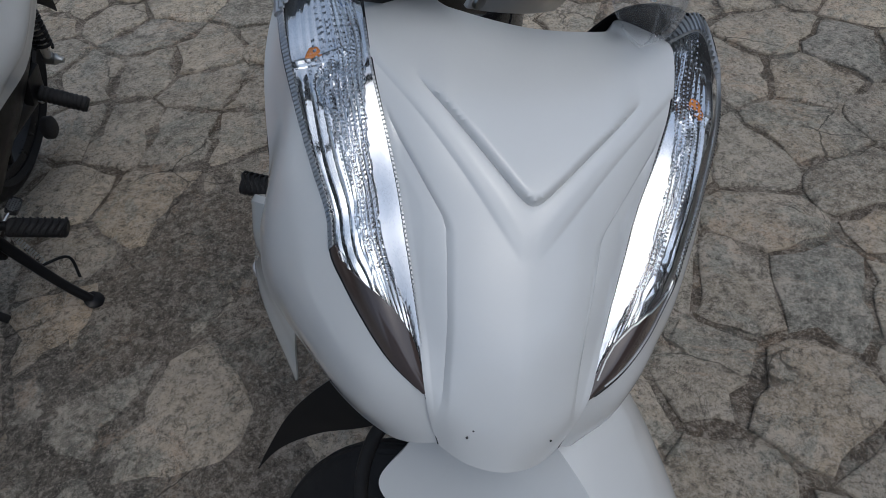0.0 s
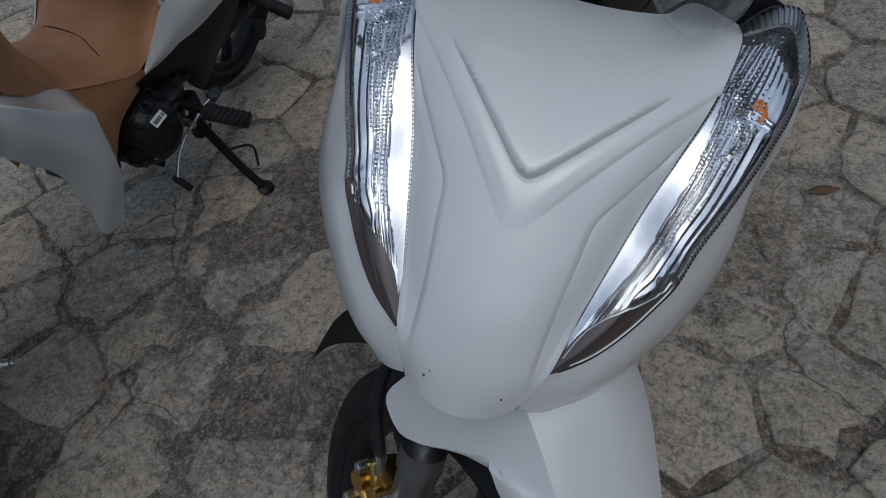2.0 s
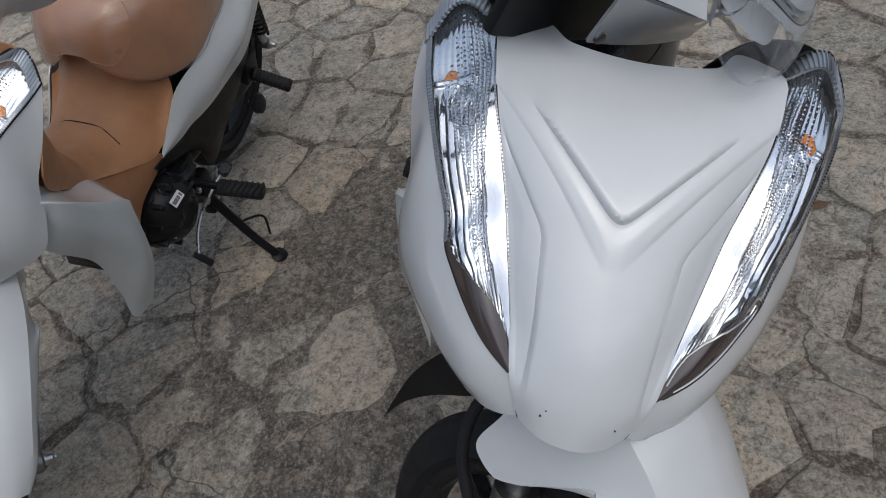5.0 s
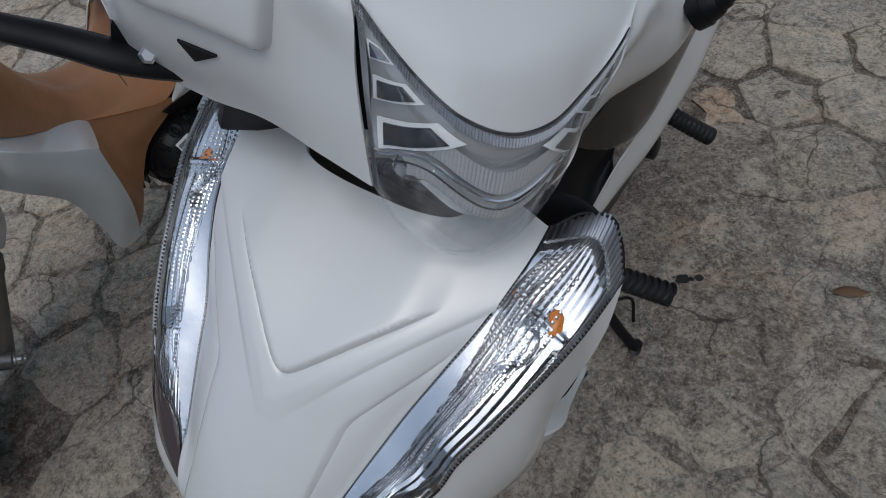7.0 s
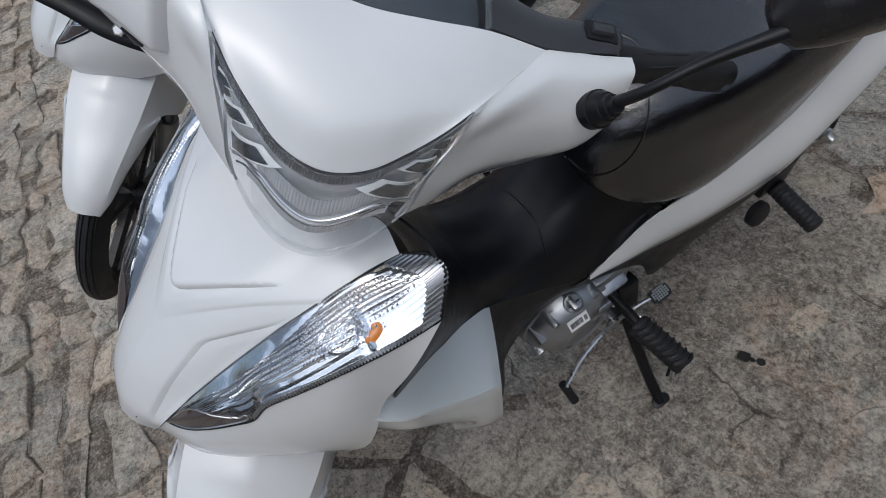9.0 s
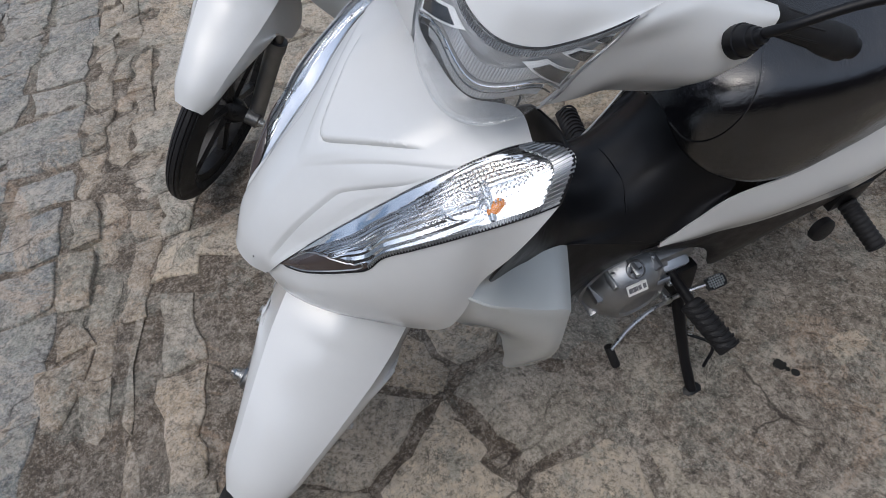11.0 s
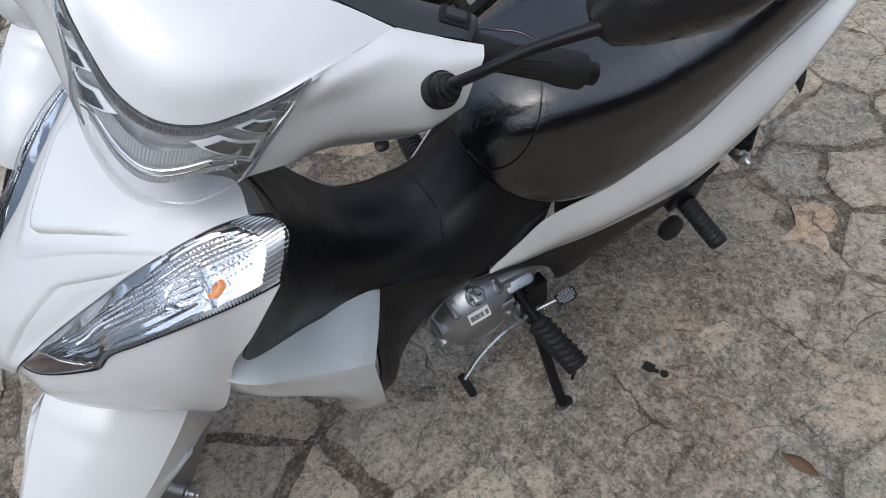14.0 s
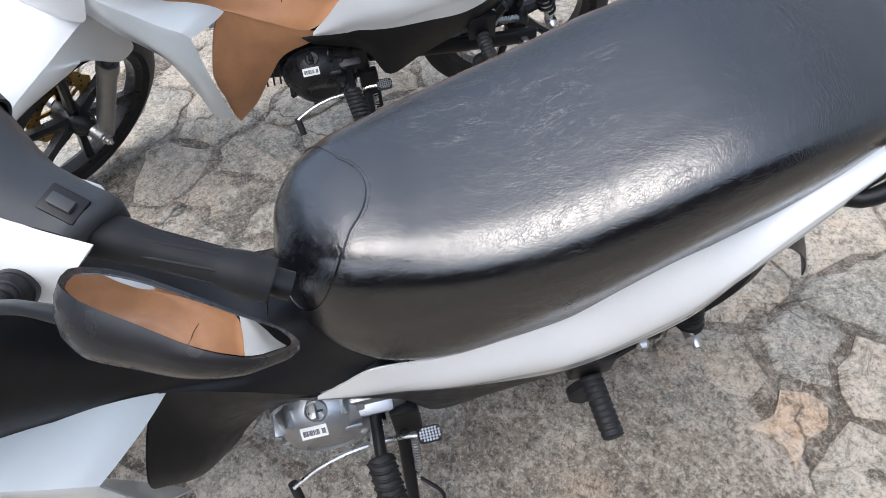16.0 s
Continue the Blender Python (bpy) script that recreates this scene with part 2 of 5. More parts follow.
# ---- shape helpers ----


def cr(pts, n):
    """n points along a smooth curve through pts, by chord length."""
    p = np.asarray(pts, float)
    if len(p) == 1:
        return np.repeat(p, n, 0)
    s = np.r_[0, np.cumsum(np.maximum(np.linalg.norm(np.diff(p, axis=0), axis=1), 1e-6))]
    d = np.diff(p, axis=0) / np.diff(s)[:, None]
    m = np.vstack([d[:1], (d[:-1] * np.diff(s)[1:, None] + d[1:] * np.diff(s)[:-1, None]) / (s[2:] - s[:-2])[:, None], d[-1:]])
    q = np.linspace(0, s[-1], n)
    k = np.clip(np.searchsorted(s, q, "right") - 1, 0, len(p) - 2)
    h = (s[k + 1] - s[k])[:, None]
    t = ((q - s[k]) / (s[k + 1] - s[k]))[:, None]
    return ((2 * t**3 - 3 * t**2 + 1) * p[k] + (t**3 - 2 * t**2 + t) * h * m[k]
            + (-2 * t**3 + 3 * t**2) * p[k + 1] + (t**3 - t**2) * h * m[k + 1])


def skin(rows, nu, nv):
    """A smooth grid (nv, nu, 3) through rows of points."""
    r = np.array([cr(row, nu) for row in rows])
    return np.stack([cr(r[:, j], nv) for j in range(nu)], 1)


def normals(g):
    n = np.cross(np.gradient(g, axis=1), np.gradient(g, axis=0))
    return n / np.maximum(np.linalg.norm(n, axis=2, keepdims=True), 1e-9)


def mir(g):
    return np.asarray(g) * np.array([-1.0, 1, 1])


def grid_bm(g, thick=0.0, flip=False, loop=False):
    """A sheet from a grid; with a thickness it becomes a closed shell. loop: the rows close on themselves."""
    bm = bmesh.new()
    nv, nu = g.shape[:2]
    layers = [g] if not thick else [g, g - normals(g) * thick * (-1 if flip else 1)]
    vs = [[[bm.verts.new(p) for p in row] for row in layer] for layer in layers]
    wide = nu if loop else nu - 1

    def face(*v):
        v = list(dict.fromkeys(v))
        if len(v) > 2:
            try:
                bm.faces.new(v)
            except ValueError:
                pass

    for a, layer in enumerate(vs):
        for i in range(nv - 1):
            for j in range(wide):
                k = (j + 1) % nu
                face(layer[i][j], layer[i][k], layer[i + 1][k], layer[i + 1][j])
    if thick:
        o, n = vs
        for j in range(wide):
            k = (j + 1) % nu
            face(o[0][j], o[0][k], n[0][k], n[0][j]), face(o[-1][j], o[-1][k], n[-1][k], n[-1][j])
        if not loop:
            for i in range(nv - 1):
                face(o[i][0], o[i + 1][0], n[i + 1][0], n[i][0]), face(o[i][-1], o[i + 1][-1], n[i + 1][-1], n[i][-1])
    bmesh.ops.remove_doubles(bm, verts=bm.verts, dist=1e-5)
    bmesh.ops.recalc_face_normals(bm, faces=bm.faces)
    return bm


def add_grid(bm, g, loop=False, caps=False):
    vs = [[bm.verts.new(p) for p in row] for row in g]
    nv, nu = len(vs), len(vs[0])
    for i in range(nv - 1):
        for j in range(nu if loop else nu - 1):
            k = (j + 1) % nu
            bm.faces.new((vs[i][j], vs[i][k], vs[i + 1][k], vs[i + 1][j]))
    if caps:
        bm.faces.new(vs[0]), bm.faces.new(vs[-1])
    return bm


def tube(bm, pts, r, n=10, steps=0, squash=1.0):
    """A round bar along pts; r may be a list of radii."""
    p = cr(pts, steps or max(2, 6 * (len(pts) - 1))) if len(pts) > 2 or steps else np.asarray(pts, float)
    rs = np.interp(np.linspace(0, 1, len(p)), np.linspace(0, 1, len(r)), r) if isinstance(r, (list, tuple)) else np.full(len(p), r)
    t = np.gradient(p, axis=0)
    t /= np.linalg.norm(t, axis=1)[:, None]
    side = np.cross(t[0], (0, 0, 1) if abs(t[0][2]) < 0.9 else (1, 0, 0))
    g = []
    for q, d, rad in zip(p, t, rs):
        side = side - d * (side @ d)
        side /= np.linalg.norm(side)
        up = np.cross(d, side)
        a = np.linspace(0, 2 * np.pi, n, endpoint=False)[:, None]
        g.append(q + rad * (np.cos(a) * side + squash * np.sin(a) * up))
    return add_grid(bm, np.array(g), True, True)


def lathe(bm, centre, axis, prof, n=28):
    """A turned shape: prof holds (along the axis, radius)."""
    ax = np.asarray(axis, float) / np.linalg.norm(axis)
    s = np.cross(ax, (0, 0, 1) if abs(ax[2]) < 0.9 else (1, 0, 0))
    s /= np.linalg.norm(s)
    u = np.cross(ax, s)
    a = np.linspace(0, 2 * np.pi, n, endpoint=False)[:, None]
    g = [np.asarray(centre) + ax * z + max(r, 1e-4) * (np.cos(a) * s + np.sin(a) * u) for z, r in prof]
    return add_grid(bm, np.array(g), True, True)


def block(bm, c, size, turn=(0, 0, 0), bevel=0.0):
    """A box with rounded edges."""
    made = bmesh.ops.create_cube(bm, size=1, matrix=pose(*c, *turn) @ Matrix.Diagonal((*size, 1)))["verts"]
    if bevel:
        es = {e for v in made for e in v.link_edges}
        bmesh.ops.bevel(bm, geom=list(es), offset=bevel, segments=2, affect="EDGES", profile=0.6)
    return bm


def part(name, bm, material, parent, label="", sharp=40, fix=True):
    """Links a bmesh as one mesh object under a thing or a part."""
    if fix:
        bmesh.ops.recalc_face_normals(bm, faces=bm.faces)
    for fc in bm.faces:
        fc.smooth = True
    lim = radians(sharp)
    for e in bm.edges:
        if len(e.link_faces) == 2 and e.calc_face_angle(0) > lim:
            e.smooth = False
    me = bpy.data.meshes.new(name)
    bm.to_mesh(me)
    bm.free()
    me.materials.append(material)
    ob = new(name, me)
    ob.parent = parent
    if label:
        ob["label"] = label
    return ob


def bend(f, bm):
    """Moves all points of a bmesh by f."""
    for v in bm.verts:
        v.co = Vector(f(np.array(v.co)))
    return bm


# ---- steering: parts of the fork and the handlebar are turned to the left lock ----
RAKE, LOCK, HEAD = radians(26.5), radians(48), np.array([0, -0.17, 0.0])
AXIS = np.array([0, math.sin(RAKE), math.cos(RAKE)])


def steered(p):
    q = np.asarray(p, float) - HEAD
    c, s = math.cos(LOCK), math.sin(LOCK)
    return HEAD + q * c + np.cross(AXIS, q) * s + AXIS * (q @ AXIS) * (1 - c)


def ramp(x, a, b):
    return np.clip((x - a) / (b - a), 0, 1)


def smooth(x, a, b):
    t = np.clip((x - a) / (b - a), 0, 1)
    return t * t * (3 - 2 * t)


# ---- the motor scooter: x to its left, y to its rear, z up from the ground ----
INNER = [(0.0635, 0.001, 0.769), (0.075, 0.0445, 0.8055), (0.0865, 0.0855, 0.8375), (0.098, 0.124, 0.866), (0.112, 0.160, 0.897),
         (0.123, 0.192, 0.918), (0.130, 0.225, 0.932), (0.134, 0.256, 0.938), (0.133, 0.287, 0.930)]
OUTER = [(0.0635, 0.001, 0.769), (0.092, 0.020, 0.784), (0.115, 0.045, 0.800), (0.131, 0.069, 0.811), (0.142, 0.087, 0.821),
         (0.147, 0.105, 0.842), (0.161, 0.138, 0.860), (0.173, 0.169, 0.874), (0.184, 0.199, 0.888), (0.193, 0.228, 0.899),
         (0.199, 0.257, 0.907), (0.203, 0.283, 0.915)]


def lamp_grid(nu, nv, inset=0.0, dent=None):
    """The lamp's outer face, from its tip (row 0) to its blunt rear end."""
    a, b = cr(INNER, nv), cr(OUTER, nv)
    s = np.linspace(0, 1, nv)[:, None]
    mid = (a + b) / 2 + np.array([0.010, -0.006, 0.010]) * np.sin(np.pi * np.minimum(s * 1.2, 1)) + np.array([0.007, 0.026, 0.024]) * smooth(s, 0.78, 1.0)
    g = np.stack([cr([p, m, q], nu) for p, m, q in zip(a, mid, b)])
    if inset:
        c = g.mean(1, keepdims=True)
        g = c + (g - c) * (1 - inset)
    if dent is not None:
        n = normals(g)
        n *= np.sign((n * np.array([0.55, -0.45, 0.7])).sum(2, keepdims=True))
        g = g - n * dent(np.linspace(0, 1, nv)[:, None], np.linspace(0, 1, nu)[None])[..., None]
    return g


def cowl_grid():
    rows = []
    side = [(0.048, -0.018, 0.733)] + INNER
    mids = [(0.026, -0.034, 0.733), (0.035, -0.017, 0.768), (0.045, 0.017, 0.806), (0.055, 0.055, 0.838), (0.064, 0.094, 0.867),
            (0.075, 0.130, 0.894), (0.085, 0.166, 0.915), (0.085, 0.203, 0.931), (0.085, 0.238, 0.942), (0.098, 0.292, 0.936)]
    cen = [(0, -0.041, 0.735), (0, -0.025, 0.767), (0, 0.006, 0.806), (0, 0.042, 0.838), (0, 0.078, 0.867),
           (0, 0.110, 0.891), (0, 0.146, 0.910), (0, 0.183, 0.925), (0, 0.215, 0.936), (0, 0.240, 0.944)]
    for i, (e, m, c) in enumerate(zip(side, mids, cen)):
        half = [e, m, (0.060, 0.246, 0.947), c] if i == 9 else [e, m, c]
        rows.append(half + [tuple(mir(p)) for p in half[-2::-1]])
    g = skin(rows, 161, 181)
    n = normals(g)
    n *= np.sign((n * np.array([0, -0.6, 0.8])).sum(2, keepdims=True))
    x, y, z = np.abs(g[..., 0]), g[..., 1], g[..., 2]
    rx = np.sqrt(x**2 + 0.008**2) - 0.008
    v1 = y - (0.100 + 1.03 * rx)
    fade = smooth(x, 0.094, 0.060)
    plate = 0.0064 * ramp(v1, -0.0010, 0.0022) * np.exp(-np.maximum(v1, 0) / 0.060) * fade
    lip = -0.0022 * np.exp(-((v1 + 0.0015) / 0.0022) ** 2) * fade
    # the folded band under the plate ends in a blunt V
    rb = np.maximum(x - 0.006, 0)
    v2 = y - (0.068 + 1.16 * rb)
    band = 0.0012 * ramp(v2, -0.001, 0.012) * ramp(-v1, 0.0, 0.016) * smooth(x, 0.105, 0.060)
    # flat shield below it, and the folded channel beside the lamp
    shield = -0.0016 * ramp(x, 0.0, 0.050) * ramp(-v2, 0.0, 0.004) * smooth(z, 0.76, 0.80)
    xf = np.interp(z, [0.74, 0.772, 0.82, 0.862, 0.868, 0.90, 0.93], [0.050, 0.047, 0.050, 0.056, 0.060, 0.104, 0.135])
    edge = np.linspace(-1, 1, 161)[None]
    d = x - xf
    groove = -0.0030 * ramp(d, -0.0005, 0.0055) * (1 - 0.75 * ramp(d, 0.0055, 0.022)) * smooth(1 - np.abs(edge), 0.0, 0.10) * smooth(z, 0.752, 0.785) * smooth(z, 0.925, 0.890)
    return g + n * (plate + lip + band + shield + groove)[..., None]


def build_scooter(name, root_pose, look_of, label):
    """One scooter, leaned on its side stand. look_of: the materials and the extras that set it apart."""
    inner, seat_m, engine = look_of
    root = tagged(new(name), label, "motor scooter", "parked motor scooters")
    root.matrix_world = root_pose

    def P(nm, bm, mat, parent=None, lab="", sharp=40):
        return part(nm, bm, mat, parent or root, lab, sharp)

    def turned(bm):
        return bend(steered, bm)

    # front cowl with its V-shaped plate
    cowl = P("front_cowl", grid_bm(cowl_grid(), 0.003), PAINT, None, "white painted cowl with a raised V-shaped plate", 38)
    for sx, sy, sr in ((0.002, -0.012, 0.0016), (-0.028, -0.023, 0.0015), (-0.032, -0.026, 0.0012), (0.022, -0.022, 0.001), (0.034, -0.026, 0.001), (-0.014, -0.012, 0.0008)):
        bm = bmesh.new()
        bmesh.ops.create_icosphere(bm, subdivisions=1, radius=sr, matrix=Matrix.Translation((sx, sy - 0.001, 0.786 + (sy + 0.012) * 2.0)))
        P("paint_chip", bm, SPECK, cowl)

    for sd in (1, -1):
        S = (lambda g: g) if sd > 0 else mir

        # indicator lamp
        lamp = P("frame", tube(bmesh.new(), S(np.vstack([cr(INNER, 30), cr([(0.133, 0.287, 0.930), (0.160, 0.308, 0.946), (0.178, 0.309, 0.947)], 8)[1:],
                 cr([(0.178, 0.309, 0.947), (0.192, 0.298, 0.933), (0.203, 0.283, 0.915)], 6)[1:], cr(OUTER, 40)[::-1][1:-1]])), 0.0018, 8, 150), BLACK, None,
                 "dark frame of the front indicator lamp")
        lamp.name = "indicator_lamp"

        def facets(s, u):
            """Depth of the chrome below the lens: flutes that fan out from the tip, a bowl round the bulb, a stepped rear cell."""
            dish = 0.004 + 0.010 * np.sin(np.pi * np.clip(u, 0.03, 0.97)) * smooth(s, 0.04, 0.40)
            q = np.clip((u - 0.38) / 0.62, 0, 1)
            flute = np.abs((q * 5.3 + 0.35 * np.sin(s * 9) + s) % 1.0 - 0.5) * smooth(u, 0.36, 0.44) * smooth(s, 0.10, 0.25) * smooth(s, 0.80, 0.76)
            fine = np.abs((u * 15 + s * 0.6) % 1.0 - 0.5) * smooth(u, 0.42, 0.36) * smooth(s, 0.12, 0.22)
            rear = np.abs((u * 11) % 1.0 - 0.5) * smooth(s, 0.805, 0.815) * smooth(s, 0.985, 0.97)
            bowl = 0.008 * smooth(((s - 0.725) / 0.075) ** 2 + ((u - 0.56) / 0.26) ** 2, 1.0, 0.65)
            wall = -0.003 * np.exp(-((s - 0.808) / 0.007) ** 2) * smooth(u, 0.25, 0.35) * smooth(u, 0.97, 0.90)
            waves = 0.0010 * np.sin(s * 55 + u * 7) * smooth(u, 0.40, 0.5) * smooth(s, 0.45, 0.30)
            return dish + 0.0030 * flute + 0.0016 * fine + 0.0006 * rear + bowl + wall + waves

        P("reflector", grid_bm(S(lamp_grid(121, 221, 0.03, facets)), 0.0015), REFLECT, lamp, "fluted chrome reflector", 12)
        g = lamp_grid(41, 201, 0.02, lambda s, u: 0.0030 + 0 * s * u)
        bm = bmesh.new()
        for k, ui in enumerate((5.5, 8.5, 11.5, 14.5, 18.0, 22.0, 26.0, 30.0)):
            for si in np.arange(38 + 7 * k + 22 * max(0, k - 4), 186 - 8 * max(0, k - 4), 2.3):
                q, e1, e2 = g[int(si), int(ui)], g[int(si) + 1, int(ui)] - g[int(si), int(ui)], g[int(si), int(ui) + 1] - g[int(si), int(ui)]
                e1, e2 = e1 / np.linalg.norm(e1) * 0.0012, e2 / np.linalg.norm(e2) * 0.0015
                up = np.cross(e2, e1) / np.linalg.norm(np.cross(e2, e1)) * 0.0010
                up *= np.sign(up @ np.array([0.5, -0.4, 0.7]))
                ring = [bm.verts.new(S(q + a * e1 + b * e2)) for a, b in ((-1, -1), (1, -1), (1, 1), (-1, 1))]
                tip = bm.verts.new(S(q + up))
                for k2 in range(4):
                    bm.faces.new((ring[k2], ring[(k2 + 1) % 4], tip))
        tagged(P("prism_rows", bm, CHROME, lamp, "rows of tiny prisms behind the lens", 1), kind="stuff")
        g = lamp_grid(41, 81, 0.02, lambda s, u: -0.001 + 0 * s * u)
        P("lens", grid_bm(S(g)), LENS, lamp, "clear plastic lens")
        low = lamp_grid(41, 121, 0.01, lambda s, u: -0.0012 + 0 * s * u)[1:46]
        low = np.stack([cr(r[int(7 + 29 * smooth(k / 44, 0.18, 1.0)):40], 21) for k, r in enumerate(low)])
        smoked = P("lower_lens", grid_bm(S(low), 0.0015), SMOKE, lamp, "smoked lower lens")
        lift = np.array([0.3, -0.4, 0.6]) * 0.0012
        inside = low + (low.mean((0, 1)) - low) * 0.10 + lift
        P("lens_rim", tube(bmesh.new(), S(np.vstack([inside[4:, 0], inside[-1, 1:-1], inside[::-1, -1][:-4]])), 0.0009, 6, 120), BORDER, smoked, "pale moulded rim of the smoked lens")
        hood = lamp_grid(121, 201, 0.0, lambda s, u: 0.0 * s * u - 0.0010 - 0.0016 * (np.arange(121)[None] // 3 % 2))
        P("rear_band", grid_bm(S(hood[189:, 4:]), 0.003), BORDER, lamp, "dark ribbed band", 8)
        cuff = lamp_grid(41, 401, 0.0, lambda s, u: 0.0 * s * u - 0.0008 - 0.0014 * (np.arange(401)[:, None] // 2 % 2))
        P("outer_band", grid_bm(S(cuff[150:392, 37:41]), 0.001), BORDER, lamp, "grey ribbed edge of the lens", 8)
        P("toothed_edge", grid_bm(S(cuff[30:340, 0:2]), 0.001), BORDER, lamp, "finely toothed grey edge", 8)
        strip = lamp_grid(41, 121, 0.01, lambda s, u: 0.0 * s * u - 0.0008)[9:92]
        strip = np.stack([cr(r[1:int(3 + 10 * math.sin(math.pi * min(1, (k + 6) / 88)))], 8) for k, r in enumerate(strip)])
        P("inner_strip", grid_bm(S(strip), 0.001), CHROME, lamp, "polished chrome strip")
        bm = bmesh.new()
        lathe(bm, S(np.array((0.1700, 0.2300, 0.8945))), S(np.array((-0.30, 0.85, 0.45))), [(-0.014, 0.001), (-0.012, 0.005), (-0.007, 0.0080), (0.007, 0.0080), (0.012, 0.005), (0.014, 0.001)], 18)
        P("bulb", bm, AMBER, lamp, "amber bulb")
        seam = S(np.array([(0.0488, -0.0207, 0.7340), (0.0541, -0.0137, 0.7455), (0.0596, -0.0067, 0.7585), (0.0643, -0.0007, 0.7700)]))
        P("panel_seam", tube(bmesh.new(), seam, 0.0008, 6, 16), SPECK, cowl)

        # side fairing round the lamp
        top = cr(OUTER, 24)
        low_edge = cr([(0.048, -0.018, 0.733), (0.070, -0.008, 0.712), (0.099, 0.022, 0.690), (0.124, 0.054, 0.680), (0.146, 0.088, 0.676),
                       (0.172, 0.120, 0.684), (0.196, 0.155, 0.696), (0.204, 0.180, 0.745), (0.199, 0.203, 0.797), (0.206, 0.230, 0.840), (0.209, 0.258, 0.885), (0.2045, 0.282, 0.912)], 24)
        rows = []
        for i, (a, b) in enumerate(zip(top, low_edge)):
            s = i / 23
            out = np.array([0.010, -0.010, 0.0]) * math.sin(math.pi * min(1, s * 1.2 + 0.10)) ** 0.8 * min(1, s / 0.12) * (1 if s < 0.75 else (1 - s) / 0.25)
            rows.append([a, a * 0.72 + b * 0.28 + out * 0.9, a * 0.35 + b * 0.65 + out, b])
        g = S(skin(rows, 25, 49))
        P("side_fairing", grid_bm(g, 0.0012), PAINT, None, "", 50)

        # leg shield wing
        seam = np.array([(0.188, 0.203, 0.797), (0.166, 0.250, 0.724), (0.139, 0.302, 0.666), (0.122, 0.349, 0.630), (0.111, 0.383, 0.602), (0.101, 0.409, 0.570)])
        fold = np.array([(0.188, 0.168, 0.790), (0.2110, 0.206, 0.757), (0.2140, 0.252, 0.708), (0.2160, 0.300, 0.660), (0.2170, 0.326, 0.640), (0.2160, 0.343, 0.618)])
        belly = np.array([(0.182, 0.165, 0.745), (0.2070, 0.203, 0.702), (0.2120, 0.248, 0.632), (0.2190, 0.295, 0.560), (0.2220, 0.322, 0.500), (0.2180, 0.342, 0.455)])
        under = np.array([(0.174, 0.157, 0.696), (0.178, 0.190, 0.640), (0.172, 0.255, 0.530), (0.166, 0.280, 0.400), (0.165, 0.305, 0.285), (0.180, 0.338, 0.300)])
        se, fo, be, un = (cr(q, 49) for q in (seam, fold, belly, under))
        face = [se + (fo - se) * k + np.array([-0.004, 0.004, -0.006]) * math.sin(math.pi * k) for k in np.linspace(0, 1, 13)]
        flank = np.swapaxes(np.array([cr([a, b, c], 15) for a, b, c in zip(fo + np.array([0.0012, -0.0012, -0.003]), be, un)]), 0, 1)
        P("leg_shield", grid_bm(S(np.stack(face + list(flank), 1)), 0.003), SATIN, None, "pale satin white lower leg shield with a sharp fold", 24)

        # tail panel
        rows = [
            [(0.128, 0.590, 0.480), (0.131, 0.589, 0.474), (0.127, 0.590, 0.467)],
            [(0.134, 0.635, 0.528), (0.145, 0.642, 0.497), (0.140, 0.645, 0.472)],
            [(0.140, 0.675, 0.575), (0.156, 0.690, 0.520), (0.148, 0.695, 0.476)],
            [(0.155, 0.785, 0.607), (0.174, 0.785, 0.540), (0.163, 0.785, 0.478)],
            [(0.158, 0.862, 0.630), (0.183, 0.870, 0.560), (0.176, 0.868, 0.490)],
            [(0.154, 0.938, 0.645), (0.188, 0.950, 0.575), (0.182, 0.955, 0.500)],
            [(0.150, 1.000, 0.695), (0.187, 1.030, 0.610), (0.180, 1.040, 0.540)],
            [(0.144, 1.065, 0.735), (0.183, 1.090, 0.660), (0.175, 1.110, 0.590)],
            [(0.134, 1.135, 0.750), (0.173, 1.140, 0.705), (0.167, 1.155, 0.665)],
            [(0.123, 1.195, 0.775), (0.160, 1.190, 0.750), (0.157, 1.205, 0.725)],
            [(0.100, 1.290, 0.825), (0.128, 1.290, 0.805), (0.124, 1.300, 0.775)],
        ]
        g = skin(rows, 25, 101)
        n = normals(g)
        n *= np.sign(n[..., :1])
        yy, uu = g[..., 1], np.linspace(0, 1, 25)[None]
        line = 0.0022 * smooth(uu - np.interp(yy, [0.75, 0.85, 1.2], [0.9, 0.72, 0.55]), -0.03, 0.03) * smooth(yy, 0.74, 0.86)
        P("tail_panel", grid_bm(S(g - n * line[..., None]), 0.003), PAINT, None, "long white painted panel under the seat", 50)

        # black cover below the tail panel
        rows = [
            [(0.122, 0.560, 0.462), (0.118, 0.575, 0.440), (0.110, 0.580, 0.425)],
            [(0.148, 0.690, 0.480), (0.146, 0.700, 0.435), (0.138, 0.705, 0.395)],
            [(0.162, 0.790, 0.482), (0.158, 0.780, 0.400), (0.143, 0.755, 0.300)],
            [(0.172, 0.860, 0.492), (0.166, 0.850, 0.430), (0.152, 0.840, 0.355)],
            [(0.178, 0.955, 0.505), (0.172, 0.950, 0.460), (0.160, 0.940, 0.415)],
            [(0.170, 1.080, 0.570), (0.160, 1.080, 0.530), (0.148, 1.080, 0.500)],
            [(0.150, 1.200, 0.720), (0.135, 1.200, 0.660), (0.120, 1.200, 0.620)],
        ]
        P("under_cover", grid_bm(S(skin(rows, 11, 37)), 0.003), BLACK, None, "matt black cover below the tail panel", 40)

